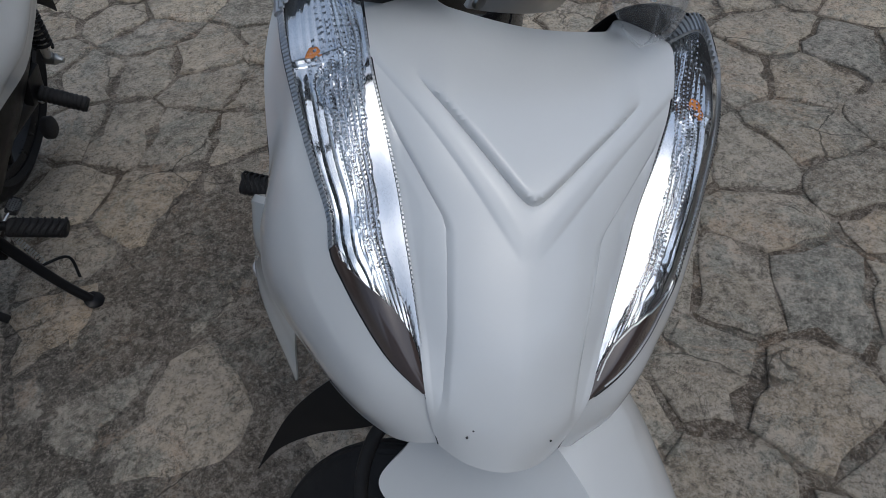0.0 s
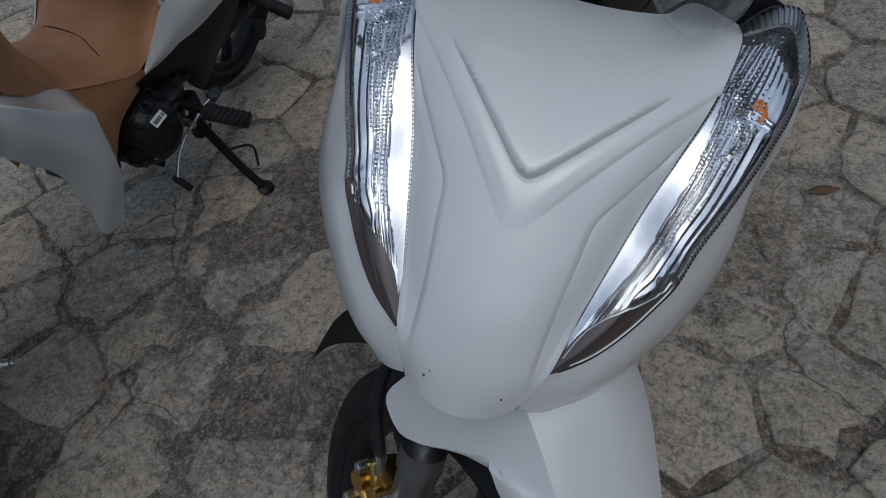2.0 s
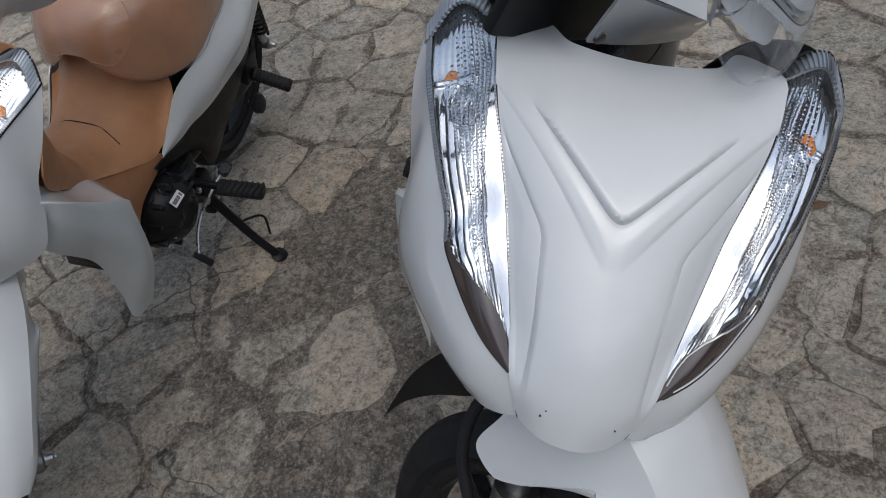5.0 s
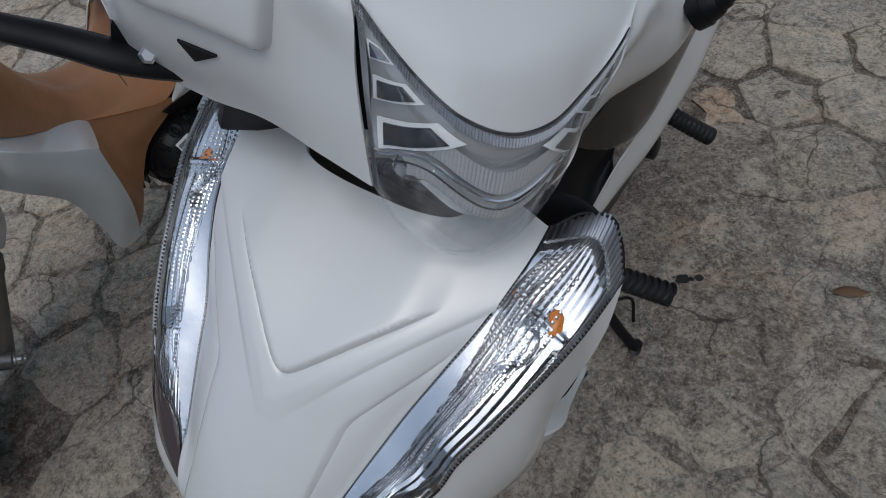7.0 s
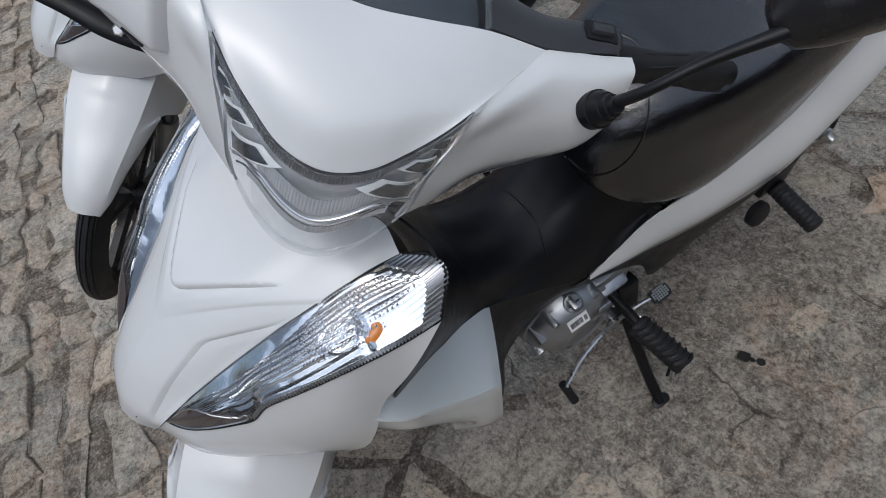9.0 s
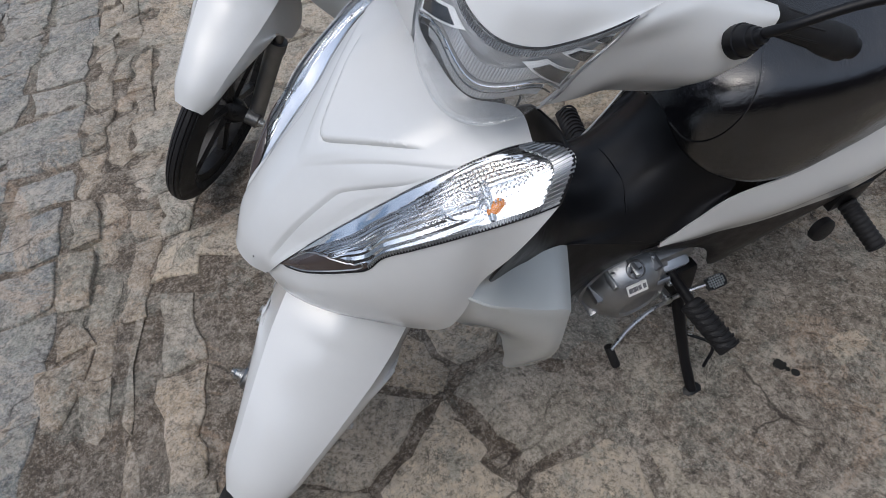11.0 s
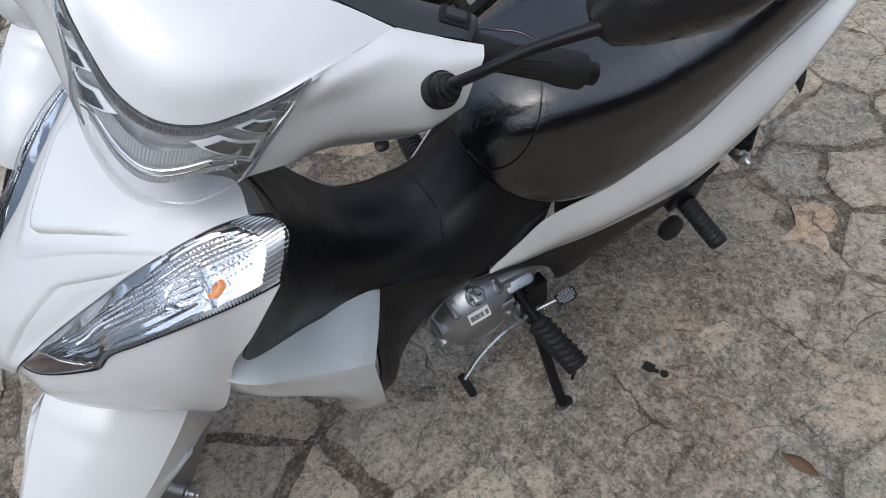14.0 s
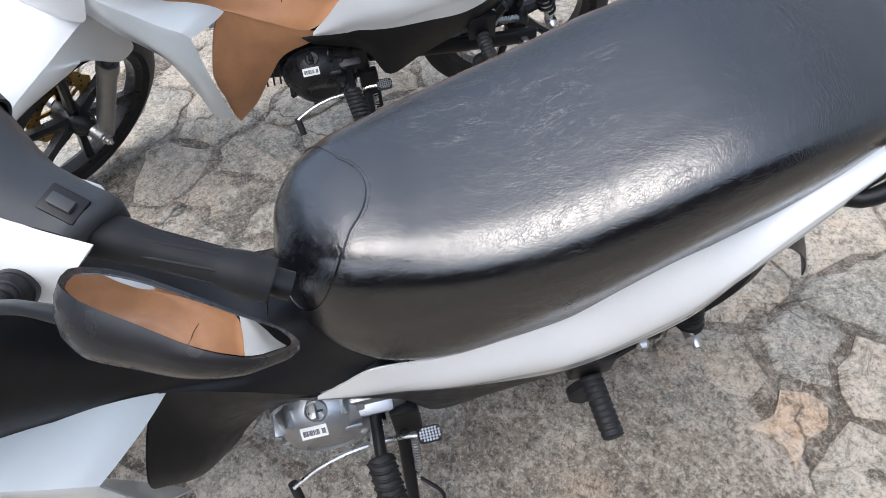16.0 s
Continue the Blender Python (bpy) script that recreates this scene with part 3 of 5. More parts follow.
        # lower inner cover
        rows = [
            [(0.165, 0.337, 0.345), (0.150, 0.336, 0.270), (0.120, 0.335, 0.210)],
            [(0.196, 0.352, 0.500), (0.165, 0.385, 0.360), (0.122, 0.395, 0.270)],
            [(0.103, 0.408, 0.571), (0.118, 0.430, 0.450), (0.106, 0.452, 0.340)],
            [(0.104, 0.470, 0.530), (0.112, 0.490, 0.460), (0.106, 0.505, 0.405)],
            [(0.113, 0.535, 0.505), (0.118, 0.550, 0.465), (0.112, 0.560, 0.430)],
            [(0.125, 0.592, 0.480), (0.124, 0.595, 0.465), (0.118, 0.598, 0.445)],
        ]
        P("side_cover", grid_bm(S(skin(rows if sd > 0 else rows[1:], 13, 41)), 0.003), inner, None, "", 40)

    # inner cover with the step-through tunnel
    lanes = [
        [(0.000, 0.290, 0.895), (0.000, 0.330, 0.800), (0.000, 0.385, 0.660), (0.000, 0.445, 0.585), (0.000, 0.530, 0.560), (0.000, 0.600, 0.590), (0.000, 0.655, 0.670), (0.000, 0.700, 0.740)],
        [(0.050, 0.296, 0.895), (0.052, 0.332, 0.800), (0.048, 0.386, 0.662), (0.044, 0.446, 0.588), (0.042, 0.532, 0.562), (0.046, 0.602, 0.588), (0.055, 0.656, 0.650), (0.070, 0.700, 0.700)],
        [(0.105, 0.303, 0.947), (0.098, 0.325, 0.800), (0.082, 0.380, 0.660), (0.074, 0.444, 0.580), (0.066, 0.534, 0.552), (0.074, 0.602, 0.566), (0.090, 0.658, 0.605), (0.110, 0.700, 0.640)],
        [(0.160, 0.308, 0.950), (0.150, 0.300, 0.790), (0.110, 0.360, 0.650), (0.094, 0.430, 0.560), (0.094, 0.530, 0.525), (0.102, 0.600, 0.530), (0.116, 0.650, 0.545), (0.130, 0.690, 0.575)],
        [(0.203, 0.284, 0.915), (0.199, 0.214, 0.800), (0.140, 0.301, 0.667), (0.103, 0.408, 0.571), (0.108, 0.500, 0.516), (0.122, 0.585, 0.486), (0.132, 0.640, 0.525), (0.138, 0.675, 0.572)],
    ]
    full = [[tuple(mir(p)) for p in lane] for lane in lanes[:0:-1]] + lanes
    cover = P("inner_cover", grid_bm(np.swapaxes(skin([list(c) for c in zip(*full)], 65, 71), 0, 1), 0.003), inner, None, "satin inner leg shield and step-through tunnel", 40)
    bm = bmesh.new()
    arch = [(-0.068, 0.541, 0.552), (-0.042, 0.549, 0.567), (0.0, 0.553, 0.570), (0.042, 0.549, 0.567), (0.062, 0.541, 0.560), (0.080, 0.536, 0.545)]
    tube(bm, arch, 0.0011, 6, 40)
    P("panel_seam", bm, BLACK, cover)

    # seat
    stations = [(0.600, 0.030, 0.690, 0.700), (0.615, 0.075, 0.655, 0.740), (0.645, 0.112, 0.632, 0.774), (0.690, 0.139, 0.618, 0.796), (0.740, 0.151, 0.608, 0.803), (0.790, 0.156, 0.606, 0.805),
                (0.870, 0.158, 0.628, 0.816), (0.950, 0.154, 0.645, 0.841), (1.030, 0.149, 0.700, 0.873), (1.100, 0.142, 0.738, 0.894),
                (1.180, 0.130, 0.764, 0.903), (1.270, 0.112, 0.812, 0.902), (1.340, 0.085, 0.845, 0.893), (1.375, 0.035, 0.860, 0.876)]
    front = np.array([(0, 0), (0.30, 0.010), (0.55, 0.05), (0.74, 0.16), (0.86, 0.34), (0.95, 0.62), (1, 0.90), (0.985, 1), (0.90, 1.02)])
    rear_half = np.array([(0, 0), (0.32, 0.004), (0.62, 0.025), (0.84, 0.10), (0.945, 0.24), (1.0, 0.52), (1, 0.90), (0.985, 1), (0.90, 1.02)])
    rows = []
    for y, hw, zb, zt in stations:
        k = smooth(y, 0.69, 0.86)
        half = [(hw * a * (1 + 0.07 * smooth(y, 0.84, 0.98) * smooth(y, 1.34, 1.18) * smooth(b, 0.9, 0.4)), zt - (zt - zb) * b) for a, b in front * (1 - k) + rear_half * k]
        rows.append([(-x, y, z) for x, z in half[:0:-1]] + [(x, y, z) for x, z in half])
    sg = skin(rows, 73, 131)
    seat = P("seat", grid_bm(sg, 0.004), seat_m, None, "long vinyl saddle with a stitched front cap", 60)
    if seat_m is SEAT_TAN:
        wob = np.array([[0.004 + 0.003 * noise.noise(Vector(p) * 30) for p in row] for row in sg])
        away = normals(sg)
        away *= np.sign((away * (sg - np.array([0, 0.95, 0.70]))).sum(2, keepdims=True))
        P("plastic_wrap", grid_bm((sg + away * wob[..., None])[:60]), WRAP, seat, "clear wrinkled plastic wrap", 60)
    bm = bmesh.new()
    nrm = normals(sg)
    nrm *= np.sign((nrm * (sg - np.array([0, 0.95, 0.70]))).sum(2, keepdims=True))
    sp = sg + nrm * 0.0004
    path = []
    for j in range(6, 67):
        dd = abs(j - 36) / 36
        yy = 0.730 - 0.026 * min(1, dd / 0.17) ** 2 - 0.155 * max(0, dd - 0.17)
        path.append([np.interp(yy, sg[:, j, 1], sp[:, j, k]) for k in range(3)])
    path = cr(path, 90)
    tube(bm, path, 0.0012, 6, 90)
    P("piping", bm, seat_m, seat)
    bm = bmesh.new()
    for i in range(4, 86, 1):
        d = path[i + 1] - path[i]
        q = path[i] + np.array([0, 0.005, 0.0012])
        block(bm, q, (0.0026, 0.0006, 0.0006), (0, 0, math.degrees(math.atan2(d[1], d[0]))))
    P("stitching", bm, DIAL, seat)

    # engine
    mid = np.array((0.0, 0.575, 0.312))
    eng = P("engine_case", lathe(bmesh.new(), mid, (1, 0, 0), [(-0.13, 0.03), (-0.12, 0.07), (0.05, 0.088), (0.108, 0.087), (0.124, 0.082), (0.138, 0.073), (0.150, 0.062), (0.158, 0.052), (0.160, 0.042), (0.156, 0.039), (0.156, 0.004)], 44), engine, None,
            "engine case with a domed round side cover")
    bm = bmesh.new()
    block(bm, (0.050, 0.650, 0.335), (0.15, 0.12, 0.10), (0, 0, 0), 0.015)
    block(bm, (0.112, 0.660, 0.340), (0.045, 0.060, 0.060), (0, 20, 0), 0.010)
    block(bm, (0.020, 0.460, 0.345), (0.11, 0.14, 0.10), (-8, 0, 0), 0.012)
    P("gearbox", bm, engine, eng)
    for a in (20, 62, 96, 128, 160, 200, 250, 300):
        q = radians(a)
        P("cover_boss", block(bmesh.new(), mid + np.array((0.118, 0.083 * math.cos(q), 0.083 * math.sin(q))), (0.040, 0.012, 0.016), (a - 90, 0, 0), 0.004), engine, eng)
    bm = bmesh.new()
    block(bm, (0.02, 0.46, 0.345), (0.10, 0.12, 0.10), (-8, 0, 0), 0.002)
    for i in range(7):
        block(bm, (0.02, 0.405 + 0.018 * i, 0.345), (0.135, 0.005, 0.125), (-8, 0, 0), 0.001)
    P("cylinder_fins", bm, engine, eng)
    up = np.array((0.62, -0.08, 0.78))
    up /= np.linalg.norm(up)
    for c, r in (((0.120, 0.570, 0.388), 0.0185), ((0.116, 0.532, 0.372), 0.015)):
        cap = P("filler_cap", lathe(bmesh.new(), np.array(c), up, [(-0.004, r), (0.008, r), (0.010, 0.85 * r), (0.007, 0.8 * r), (0.007, 0.002)], 24), engine, eng)
        P("cap_slot", block(bmesh.new(), np.array(c) + up * 0.0085, (0.003, 1.3 * r, 0.003), (0, 40, 5)), DARK, cap)
    lab = P("label", block(bmesh.new(), (0.1510, 0.560, 0.3760), (0.0200, 0.042, 0.0014), (0, 42, 0)), WHITE, eng, "white paper label with printed bars")
    bm = bmesh.new()
    for i, wd in enumerate((0.003, 0.0015, 0.0025, 0.001, 0.003, 0.0015, 0.002, 0.001, 0.0025, 0.0015)):
        block(bm, (0.1520, 0.544 + 0.0026 * i, 0.3765), (0.009, wd, 0.0012), (0, 42, 0))
    block(bm, (0.1520, 0.575, 0.3765), (0.009, 0.006, 0.0012), (0, 42, 0))
    P("printed_bars", bm, PRINT, lab)
    P("cover_flange", lathe(bmesh.new(), mid, (1, 0, 0), [(0.088, 0.089), (0.090, 0.0945), (0.100, 0.0945), (0.102, 0.088)], 44), engine, eng)
    for c, size in (((0.128, 0.612, 0.376), (0.050, 0.007, 0.012)), ((0.118, 0.628, 0.372), (0.030, 0.030, 0.010)), ((0.148, 0.615, 0.352), (0.010, 0.040, 0.020))):
        P("cover_rib", block(bmesh.new(), c, size, (0, 42, 0), 0.003), engine, eng)
    for y, z in ((0.660, 0.300), (0.520, 0.290), (0.605, 0.252)):
        P("bolt", lathe(bmesh.new(), (0.135, y, z), (1, 0, 0), [(0, 0.008), (0.012, 0.008), (0.015, 0.006)], 6), STEEL, eng)

    # foot pegs, stand and pedals
    bm = bmesh.new()
    tube(bm, [(0.10, 0.655, 0.335), (0.225, 0.652, 0.338)], 0.010, 10)
    tube(bm, [(-0.10, 0.655, 0.335), (-0.225, 0.652, 0.338)], 0.010, 10)
    tube(bm, [(-0.14, 0.655, 0.30), (0.14, 0.655, 0.30)], 0.014, 10)
    bar = P("footrest_bar", bm, BLACK)
    for sd in (1, -1):
        bm = bmesh.new()
        ribs = [0.019] + [0.0222, 0.0226, 0.0226, 0.0213] * 8 + [0.0225, 0.018]
        far, arcs = (0.312 if sd > 0 else 0.288), []
        tube(bm, [(sd * 0.205, 0.650, 0.338), (sd * 0.26, 0.657, 0.337), (sd * far, 0.664, 0.335)], ribs, 14, 70, 0.72)
        for k in range(8):
            x, y = 0.216 + (far - 0.222) * k / 7, 0.6515 + 0.0115 * k / 7
            arcs.append([(sd * (x - 0.003), y - 0.0225, 0.341), (sd * (x + 0.003), y - 0.012, 0.3525), (sd * (x + 0.006), y, 0.3545), (sd * (x + 0.003), y + 0.012, 0.3525), (sd * (x - 0.003), y + 0.0225, 0.341)])
        peg = P("foot_peg", bm, RUBBER, bar, "ribbed rubber foot peg")
        for arc in arcs:
            P("peg_rib", tube(bmesh.new(), arc, 0.0026, 6, 14), RUBBER, peg)
    bm = bmesh.new()
    tube(bm, [(0.145, 0.690, 0.250), (0.200, 0.684, 0.190), (0.265, 0.678, 0.122), (0.312, 0.674, 0.084)], [0.013, 0.012, 0.011, 0.011], 10, 20)
    lathe(bm, (0.316, 0.676, 0.074), (0.26, 0, 0.96), [(0, 0.004), (0, 0.020), (0.008, 0.023), (0.013, 0.016), (0.014, 0.002)], 16)
    tube(bm, [(0.215, 0.690, 0.170), (0.262, 0.735, 0.155), (0.285, 0.710, 0.118)], 0.0035, 8)
    stand = P("side_stand", bm, BLACK, None, "black side stand, folded out and resting on the ground")
    bm = bmesh.new()
    block(bm, (0.138, 0.700, 0.255), (0.030, 0.050, 0.120), (0, -12, 0), 0.008)
    P("stand_bracket", bm, BLACK, stand)
    P("pivot_bolt", lathe(bmesh.new(), (0.153, 0.705, 0.232), (1, 0, 0), [(0, 0.009), (0.010, 0.009), (0.013, 0.006)], 6), STEEL, stand)
    bm = bmesh.new()
    t = np.linspace(0, 1, 160)[:, None]
    a = t * 2 * np.pi * 16
    axis = np.array((0.165, 0.708, 0.262)) * (1 - t) + np.array((0.222, 0.700, 0.175)) * t
    tube(bm, axis + 0.0062 * np.hstack([np.cos(a) * 0.8, np.sin(a), np.cos(a) * 0.6]), 0.0014, 5, 160)
    P("spring", bm, STEEL, stand)
    bm = bmesh.new()
    tube(bm, [(0.208, 0.495, 0.272), (0.190, 0.540, 0.285), (0.178, 0.590, 0.292), (0.172, 0.650, 0.292), (0.176, 0.700, 0.305), (0.180, 0.725, 0.308)], 0.0043, 8, 40)
    tube(bm, [(0.12, 0.640, 0.285), (0.176, 0.640, 0.292)], 0.010, 12)
    lever = P("shift_lever", bm, STEEL, None, "chromed heel-and-toe gear lever")
    P("toe_pad", tube(bmesh.new(), [(0.200, 0.494, 0.271), (0.232, 0.500, 0.238)], 0.0085, 12), RUBBER, lever)
    bm = bmesh.new()
    block(bm, (0.182, 0.735, 0.310), (0.026, 0.040, 0.005), (0, 20, 0), 0.009)
    pad = P("heel_pad", bm, DARK, lever)
    bm = bmesh.new()
    for i in range(5):
        for j in range(7):
            if (i - 2) ** 2 + ((j - 3) / 1.4) ** 2 < 7.5:
                block(bm, (0.1736 + 0.0044 * i, 0.7195 + 0.0052 * j, 0.3165 - 0.0016 * i), (0.0030, 0.0036, 0.0030), (0, 20, 45))
    tagged(P("pad_studs", bm, STEEL, pad, "knurled steel studs"), kind="stuff")
    bm = bmesh.new()
    tube(bm, [(-0.12, 0.640, 0.285), (-0.205, 0.600, 0.275), (-0.225, 0.545, 0.262)], 0.0055, 8)
    pedal = P("brake_pedal", bm, BLACK)
    bm = bmesh.new()
    lathe(bm, (-0.236, 0.529, 0.262), (0, -0.15, 1), [(0, 0.020), (0.006, 0.020), (0.008, 0.018)], 20)
    for i in range(-2, 3):
        for j in range(-2, 3):
            if i * i + j * j < 7:
                block(bm, (-0.236 + 0.006 * i, 0.527 + 0.006 * j, 0.271), (0.0034, 0.0034, 0.003))
    P("pedal_pad", bm, STEEL, pedal)
    for sd in (1, -1):
        bm = bmesh.new()
        block(bm, (sd * 0.160, 1.000, 0.425), (0.022, 0.070, 0.070), (0, 0, 0), 0.006)
        tube(bm, [(sd * 0.155, 1.06, 0.47), (sd * 0.160, 1.00, 0.40)], 0.010, 8)
        hold = P("passenger_bracket", bm, BLACK)
        bm = bmesh.new()
        ribs = [0.013] + [0.0172, 0.0182, 0.0182, 0.0165] * 10 + [0.0175, 0.013]
        tube(bm, [(sd * 0.170, 0.999, 0.405), (sd * 0.22, 1.004, 0.391), (sd * 0.268, 1.010, 0.377)], ribs, 14, 84)
        P("passenger_peg", bm, RUBBER, hold, "ribbed rubber passenger peg")
        if sd > 0:
            P("rubber_stop", lathe(bmesh.new(), (0.160, 1.002, 0.300), (1, 0, 0.25), [(0, 0.02), (0.004, 0.027), (0.018, 0.027), (0.022, 0.022)], 20), RUBBER, hold)

    # rear wheel, swing arm and tail
    wheel(P, "rear_wheel", (0, 1.135, 0.278), 0.278, 0.042, lambda b: b, False)
    for sd in (1, -1):
        bm = bmesh.new()
        tube(bm, [(sd * 0.085, 0.70, 0.33), (sd * 0.085, 0.95, 0.295), (sd * 0.088, 1.17, 0.278)], 0.018, 10, 16, 1.3)
        arm = P("swing_arm", bm, BLACK)
        P("axle_nut", lathe(bmesh.new(), (sd * 0.100, 1.135, 0.280), (sd, 0, 0), [(0, 0.014), (0.012, 0.014), (0.02, 0.008)], 6), STEEL, arm)
        bm = bmesh.new()
        tube(bm, [(sd * 0.125, 1.195, 0.360), (sd * 0.120, 1.120, 0.600)], 0.011, 10)
        shock = P("shock_absorber", bm, STEEL)
        t = np.linspace(0, 1, 150)[:, None]
        a = t * 2 * np.pi * 11
        ax = np.array((sd * 0.124, 1.182, 0.400)) * (1 - t) + np.array((sd * 0.121, 1.130, 0.570)) * t
        P("spring", tube(bmesh.new(), ax + 0.021 * np.hstack([np.cos(a), np.sin(a), 0 * a]), 0.004, 6, 150), BLACK, shock)
        P("lower_mount", lathe(bmesh.new(), (sd * 0.115, 1.196, 0.358), (sd, 0, 0), [(0, 0.015), (0.026, 0.015), (0.034, 0.008), (0.044, 0.007)], 12), STEEL, shock)
    bm = bmesh.new()
    for top in (True, False):
        tube(bm, [(0.062, 0.69, 0.345 if top else 0.285), (0.062, 1.13, 0.322 if top else 0.236)], 0.0065, 6)
    for i in range(46):
        block(bm, (0.062, 0.70 + i * 0.0094, 0.3450 - i * 0.0005), (0.016, 0.0060, 0.012))
    P("drive_chain", bm, STEEL, None, "oily drive chain")
    g = []
    for a in np.linspace(radians(14), radians(150), 30):
        c = np.array([0, 1.135 + 0.315 * math.cos(a), 0.278 + 0.315 * math.sin(a)])
        e = np.array([0, math.cos(a), math.sin(a)])
        g.append([c + np.array([x, 0, 0]) - e * (abs(x) / 0.075) ** 2 * 0.02 for x in np.linspace(-0.075, 0.075, 9)])
    P("rear_mudguard", grid_bm(np.array(g), 0.003), BLACK)
    bm = bmesh.new()
    for sd in (1, -1):
        tube(bm, [(sd * 0.105, 1.250, 0.752), (sd * 0.130, 1.272, 0.758), (sd * 0.122, 1.36, 0.790), (sd * 0.08, 1.46, 0.850), (0, 1.48, 0.852)], 0.011, 10)
    P("grab_rail", bm, BLACK, None, "black grab rail behind the seat")
    bm = bmesh.new()
    tail = skin([[(-0.13, 1.28, 0.77), (-0.10, 1.30, 0.83), (0, 1.31, 0.845), (0.10, 1.30, 0.83), (0.13, 1.28, 0.77)],
                 [(-0.10, 1.37, 0.77), (-0.08, 1.39, 0.825), (0, 1.40, 0.84), (0.08, 1.39, 0.825), (0.10, 1.37, 0.77)],
                 [(-0.06, 1.43, 0.76), (-0.05, 1.45, 0.79), (0, 1.46, 0.80), (0.05, 1.45, 0.79), (0.06, 1.43, 0.76)]], 21, 15)
    P("tail_cover", grid_bm(tail, 0.003), BLACK)

    # front wheel, fork, fender
    wheel(P, "front_wheel", (0, -0.104, 0.290), 0.290, 0.038, turned, True)
    for sd in (1, -1):
        bm = bmesh.new()
        foot = np.array((sd * 0.078, -0.088, 0.270))
        tube(bm, [foot, foot + AXIS * 0.05, foot + AXIS * 0.24], [0.0220, 0.0230, 0.0240], 20)
        tube(bm, [foot + AXIS * 0.24, foot + AXIS * 0.27], [0.0275, 0.0265], 20)
        tube(bm, [foot + AXIS * 0.27, foot + AXIS * 0.47], 0.0145, 14)
        lathe(bm, (sd * 0.060, -0.100, 0.288), (sd, 0, 0), [(0, 0.022), (0.034, 0.022), (0.038, 0.018)], 16)
        leg = P("fork_leg", turned(bm), FORK, None, "grey painted telescopic fork leg")
        P("axle_nut", turned(lathe(bmesh.new(), (sd * 0.098, -0.102, 0.291), (sd, 0, 0), [(0, 0.016), (0.004, 0.016), (0.005, 0.011), (0.014, 0.011), (0.018, 0.006), (0.022, 0.006)], 12)), STEEL, leg)
    bm = bmesh.new()
    block(bm, (-0.084, 0.026, 0.398), (0.034, 0.046, 0.058), (-20, 0, 0), 0.012)
    block(bm, (-0.066, 0.034, 0.376), (0.046, 0.034, 0.044), (-20, 0, 0), 0.010)
    tube(bm, [(-0.112, 0.012, 0.412), (-0.058, 0.012, 0.412)], 0.0135, 16)
    tube(bm, [(-0.110, 0.040, 0.384), (-0.058, 0.040, 0.384)], 0.0135, 16)
    tube(bm, [(-0.096, -0.018, 0.384), (-0.096, 0.050, 0.420)], 0.0085, 10)
    tube(bm, [(-0.094, 0.000, 0.362), (-0.094, 0.052, 0.362)], 0.0095, 10)
    cal = P("brake_caliper", turned(bm), GOLD, None, "gold brake caliper")
    for y, z in ((0.002, 0.428), (0.050, 0.412), (-0.010, 0.372), (0.030, 0.352)):
        P("caliper_bolt", turned(lathe(bmesh.new(), (-0.112, y, z), (-1, 0, 0), [(-0.012, 0.0075), (0.004, 0.0075), (0.006, 0.005)], 6)), STEEL, cal)
    P("brake_hose", turned(tube(bmesh.new(), [(-0.096, 0.046, 0.436), (-0.100, 0.096, 0.480), (-0.098, 0.126, 0.545), (-0.086, 0.128, 0.620), (-0.060, 0.122, 0.690), (-0.040, 0.110, 0.740)], 0.0075, 10, 40)), RUBBER, cal)
    P("hose_fitting", turned(tube(bmesh.new(), [(-0.094, 0.036, 0.420), (-0.098, 0.050, 0.446)], [0.0085, 0.0065], 8)), STEEL, cal)
    edge = [(0.030, -0.250, 0.556), (0.045, -0.222, 0.572), (0.059, -0.165, 0.592), (0.077, -0.098, 0.610), (0.092, -0.044, 0.626), (0.098, -0.024, 0.636),
            (0.101, 0.000, 0.606), (0.104, 0.030, 0.550), (0.106, 0.056, 0.522), (0.108, 0.086, 0.524), (0.107, 0.098, 0.600)]
    fold = [(0.026, -0.258, 0.568), (0.040, -0.230, 0.592), (0.052, -0.174, 0.626), (0.064, -0.110, 0.655), (0.073, -0.054, 0.678), (0.075, -0.034, 0.686),
            (0.077, -0.010, 0.693), (0.078, 0.020, 0.699), (0.079, 0.045, 0.704), (0.080, 0.074, 0.710), (0.080, 0.090, 0.715)]
    ridge = [(0, -0.264, 0.574), (0, -0.238, 0.602), (0, -0.180, 0.637), (0, -0.114, 0.666), (0, -0.062, 0.694), (0, -0.045, 0.702),
             (0, -0.030, 0.712), (0, 0.000, 0.721), (0, 0.025, 0.728), (0, 0.056, 0.737), (0, 0.080, 0.745)]
    ea, fo, ri = (cr(q, 73) for q in (edge, fold, ridge))
    side = [ea + (fo - ea) * k + np.array([0.004, -0.002, 0.0]) * math.sin(math.pi * k) for k in np.linspace(0, 1, 9)]
    roof = [fo + (ri - fo) * k + np.array([0, -0.0015, 0.003]) * math.sin(math.pi * k) for k in np.linspace(0, 1, 9)[1:]]
    half = np.stack(side + roof, 1)
    P("front_fender", turned(grid_bm(np.concatenate([half, mir(half[:, -2::-1])], 1), 0.003)), PAINT, None, "long white painted front fender with a crease down each side", 22)
    g = []
    for a in np.linspace(radians(64), radians(100), 26):
        e = np.array([0, math.cos(a), math.sin(a)])
        c = np.array([0, -0.104, 0.290]) + 0.318 * e
        g.append([c + np.array([x, 0, 0]) - e * (abs(x) / 0.06) ** 2 * 0.022 for x in np.linspace(-0.060, 0.060, 9)])
    P("inner_mudguard", turned(grid_bm(np.array(g), 0.003)), BLACK)
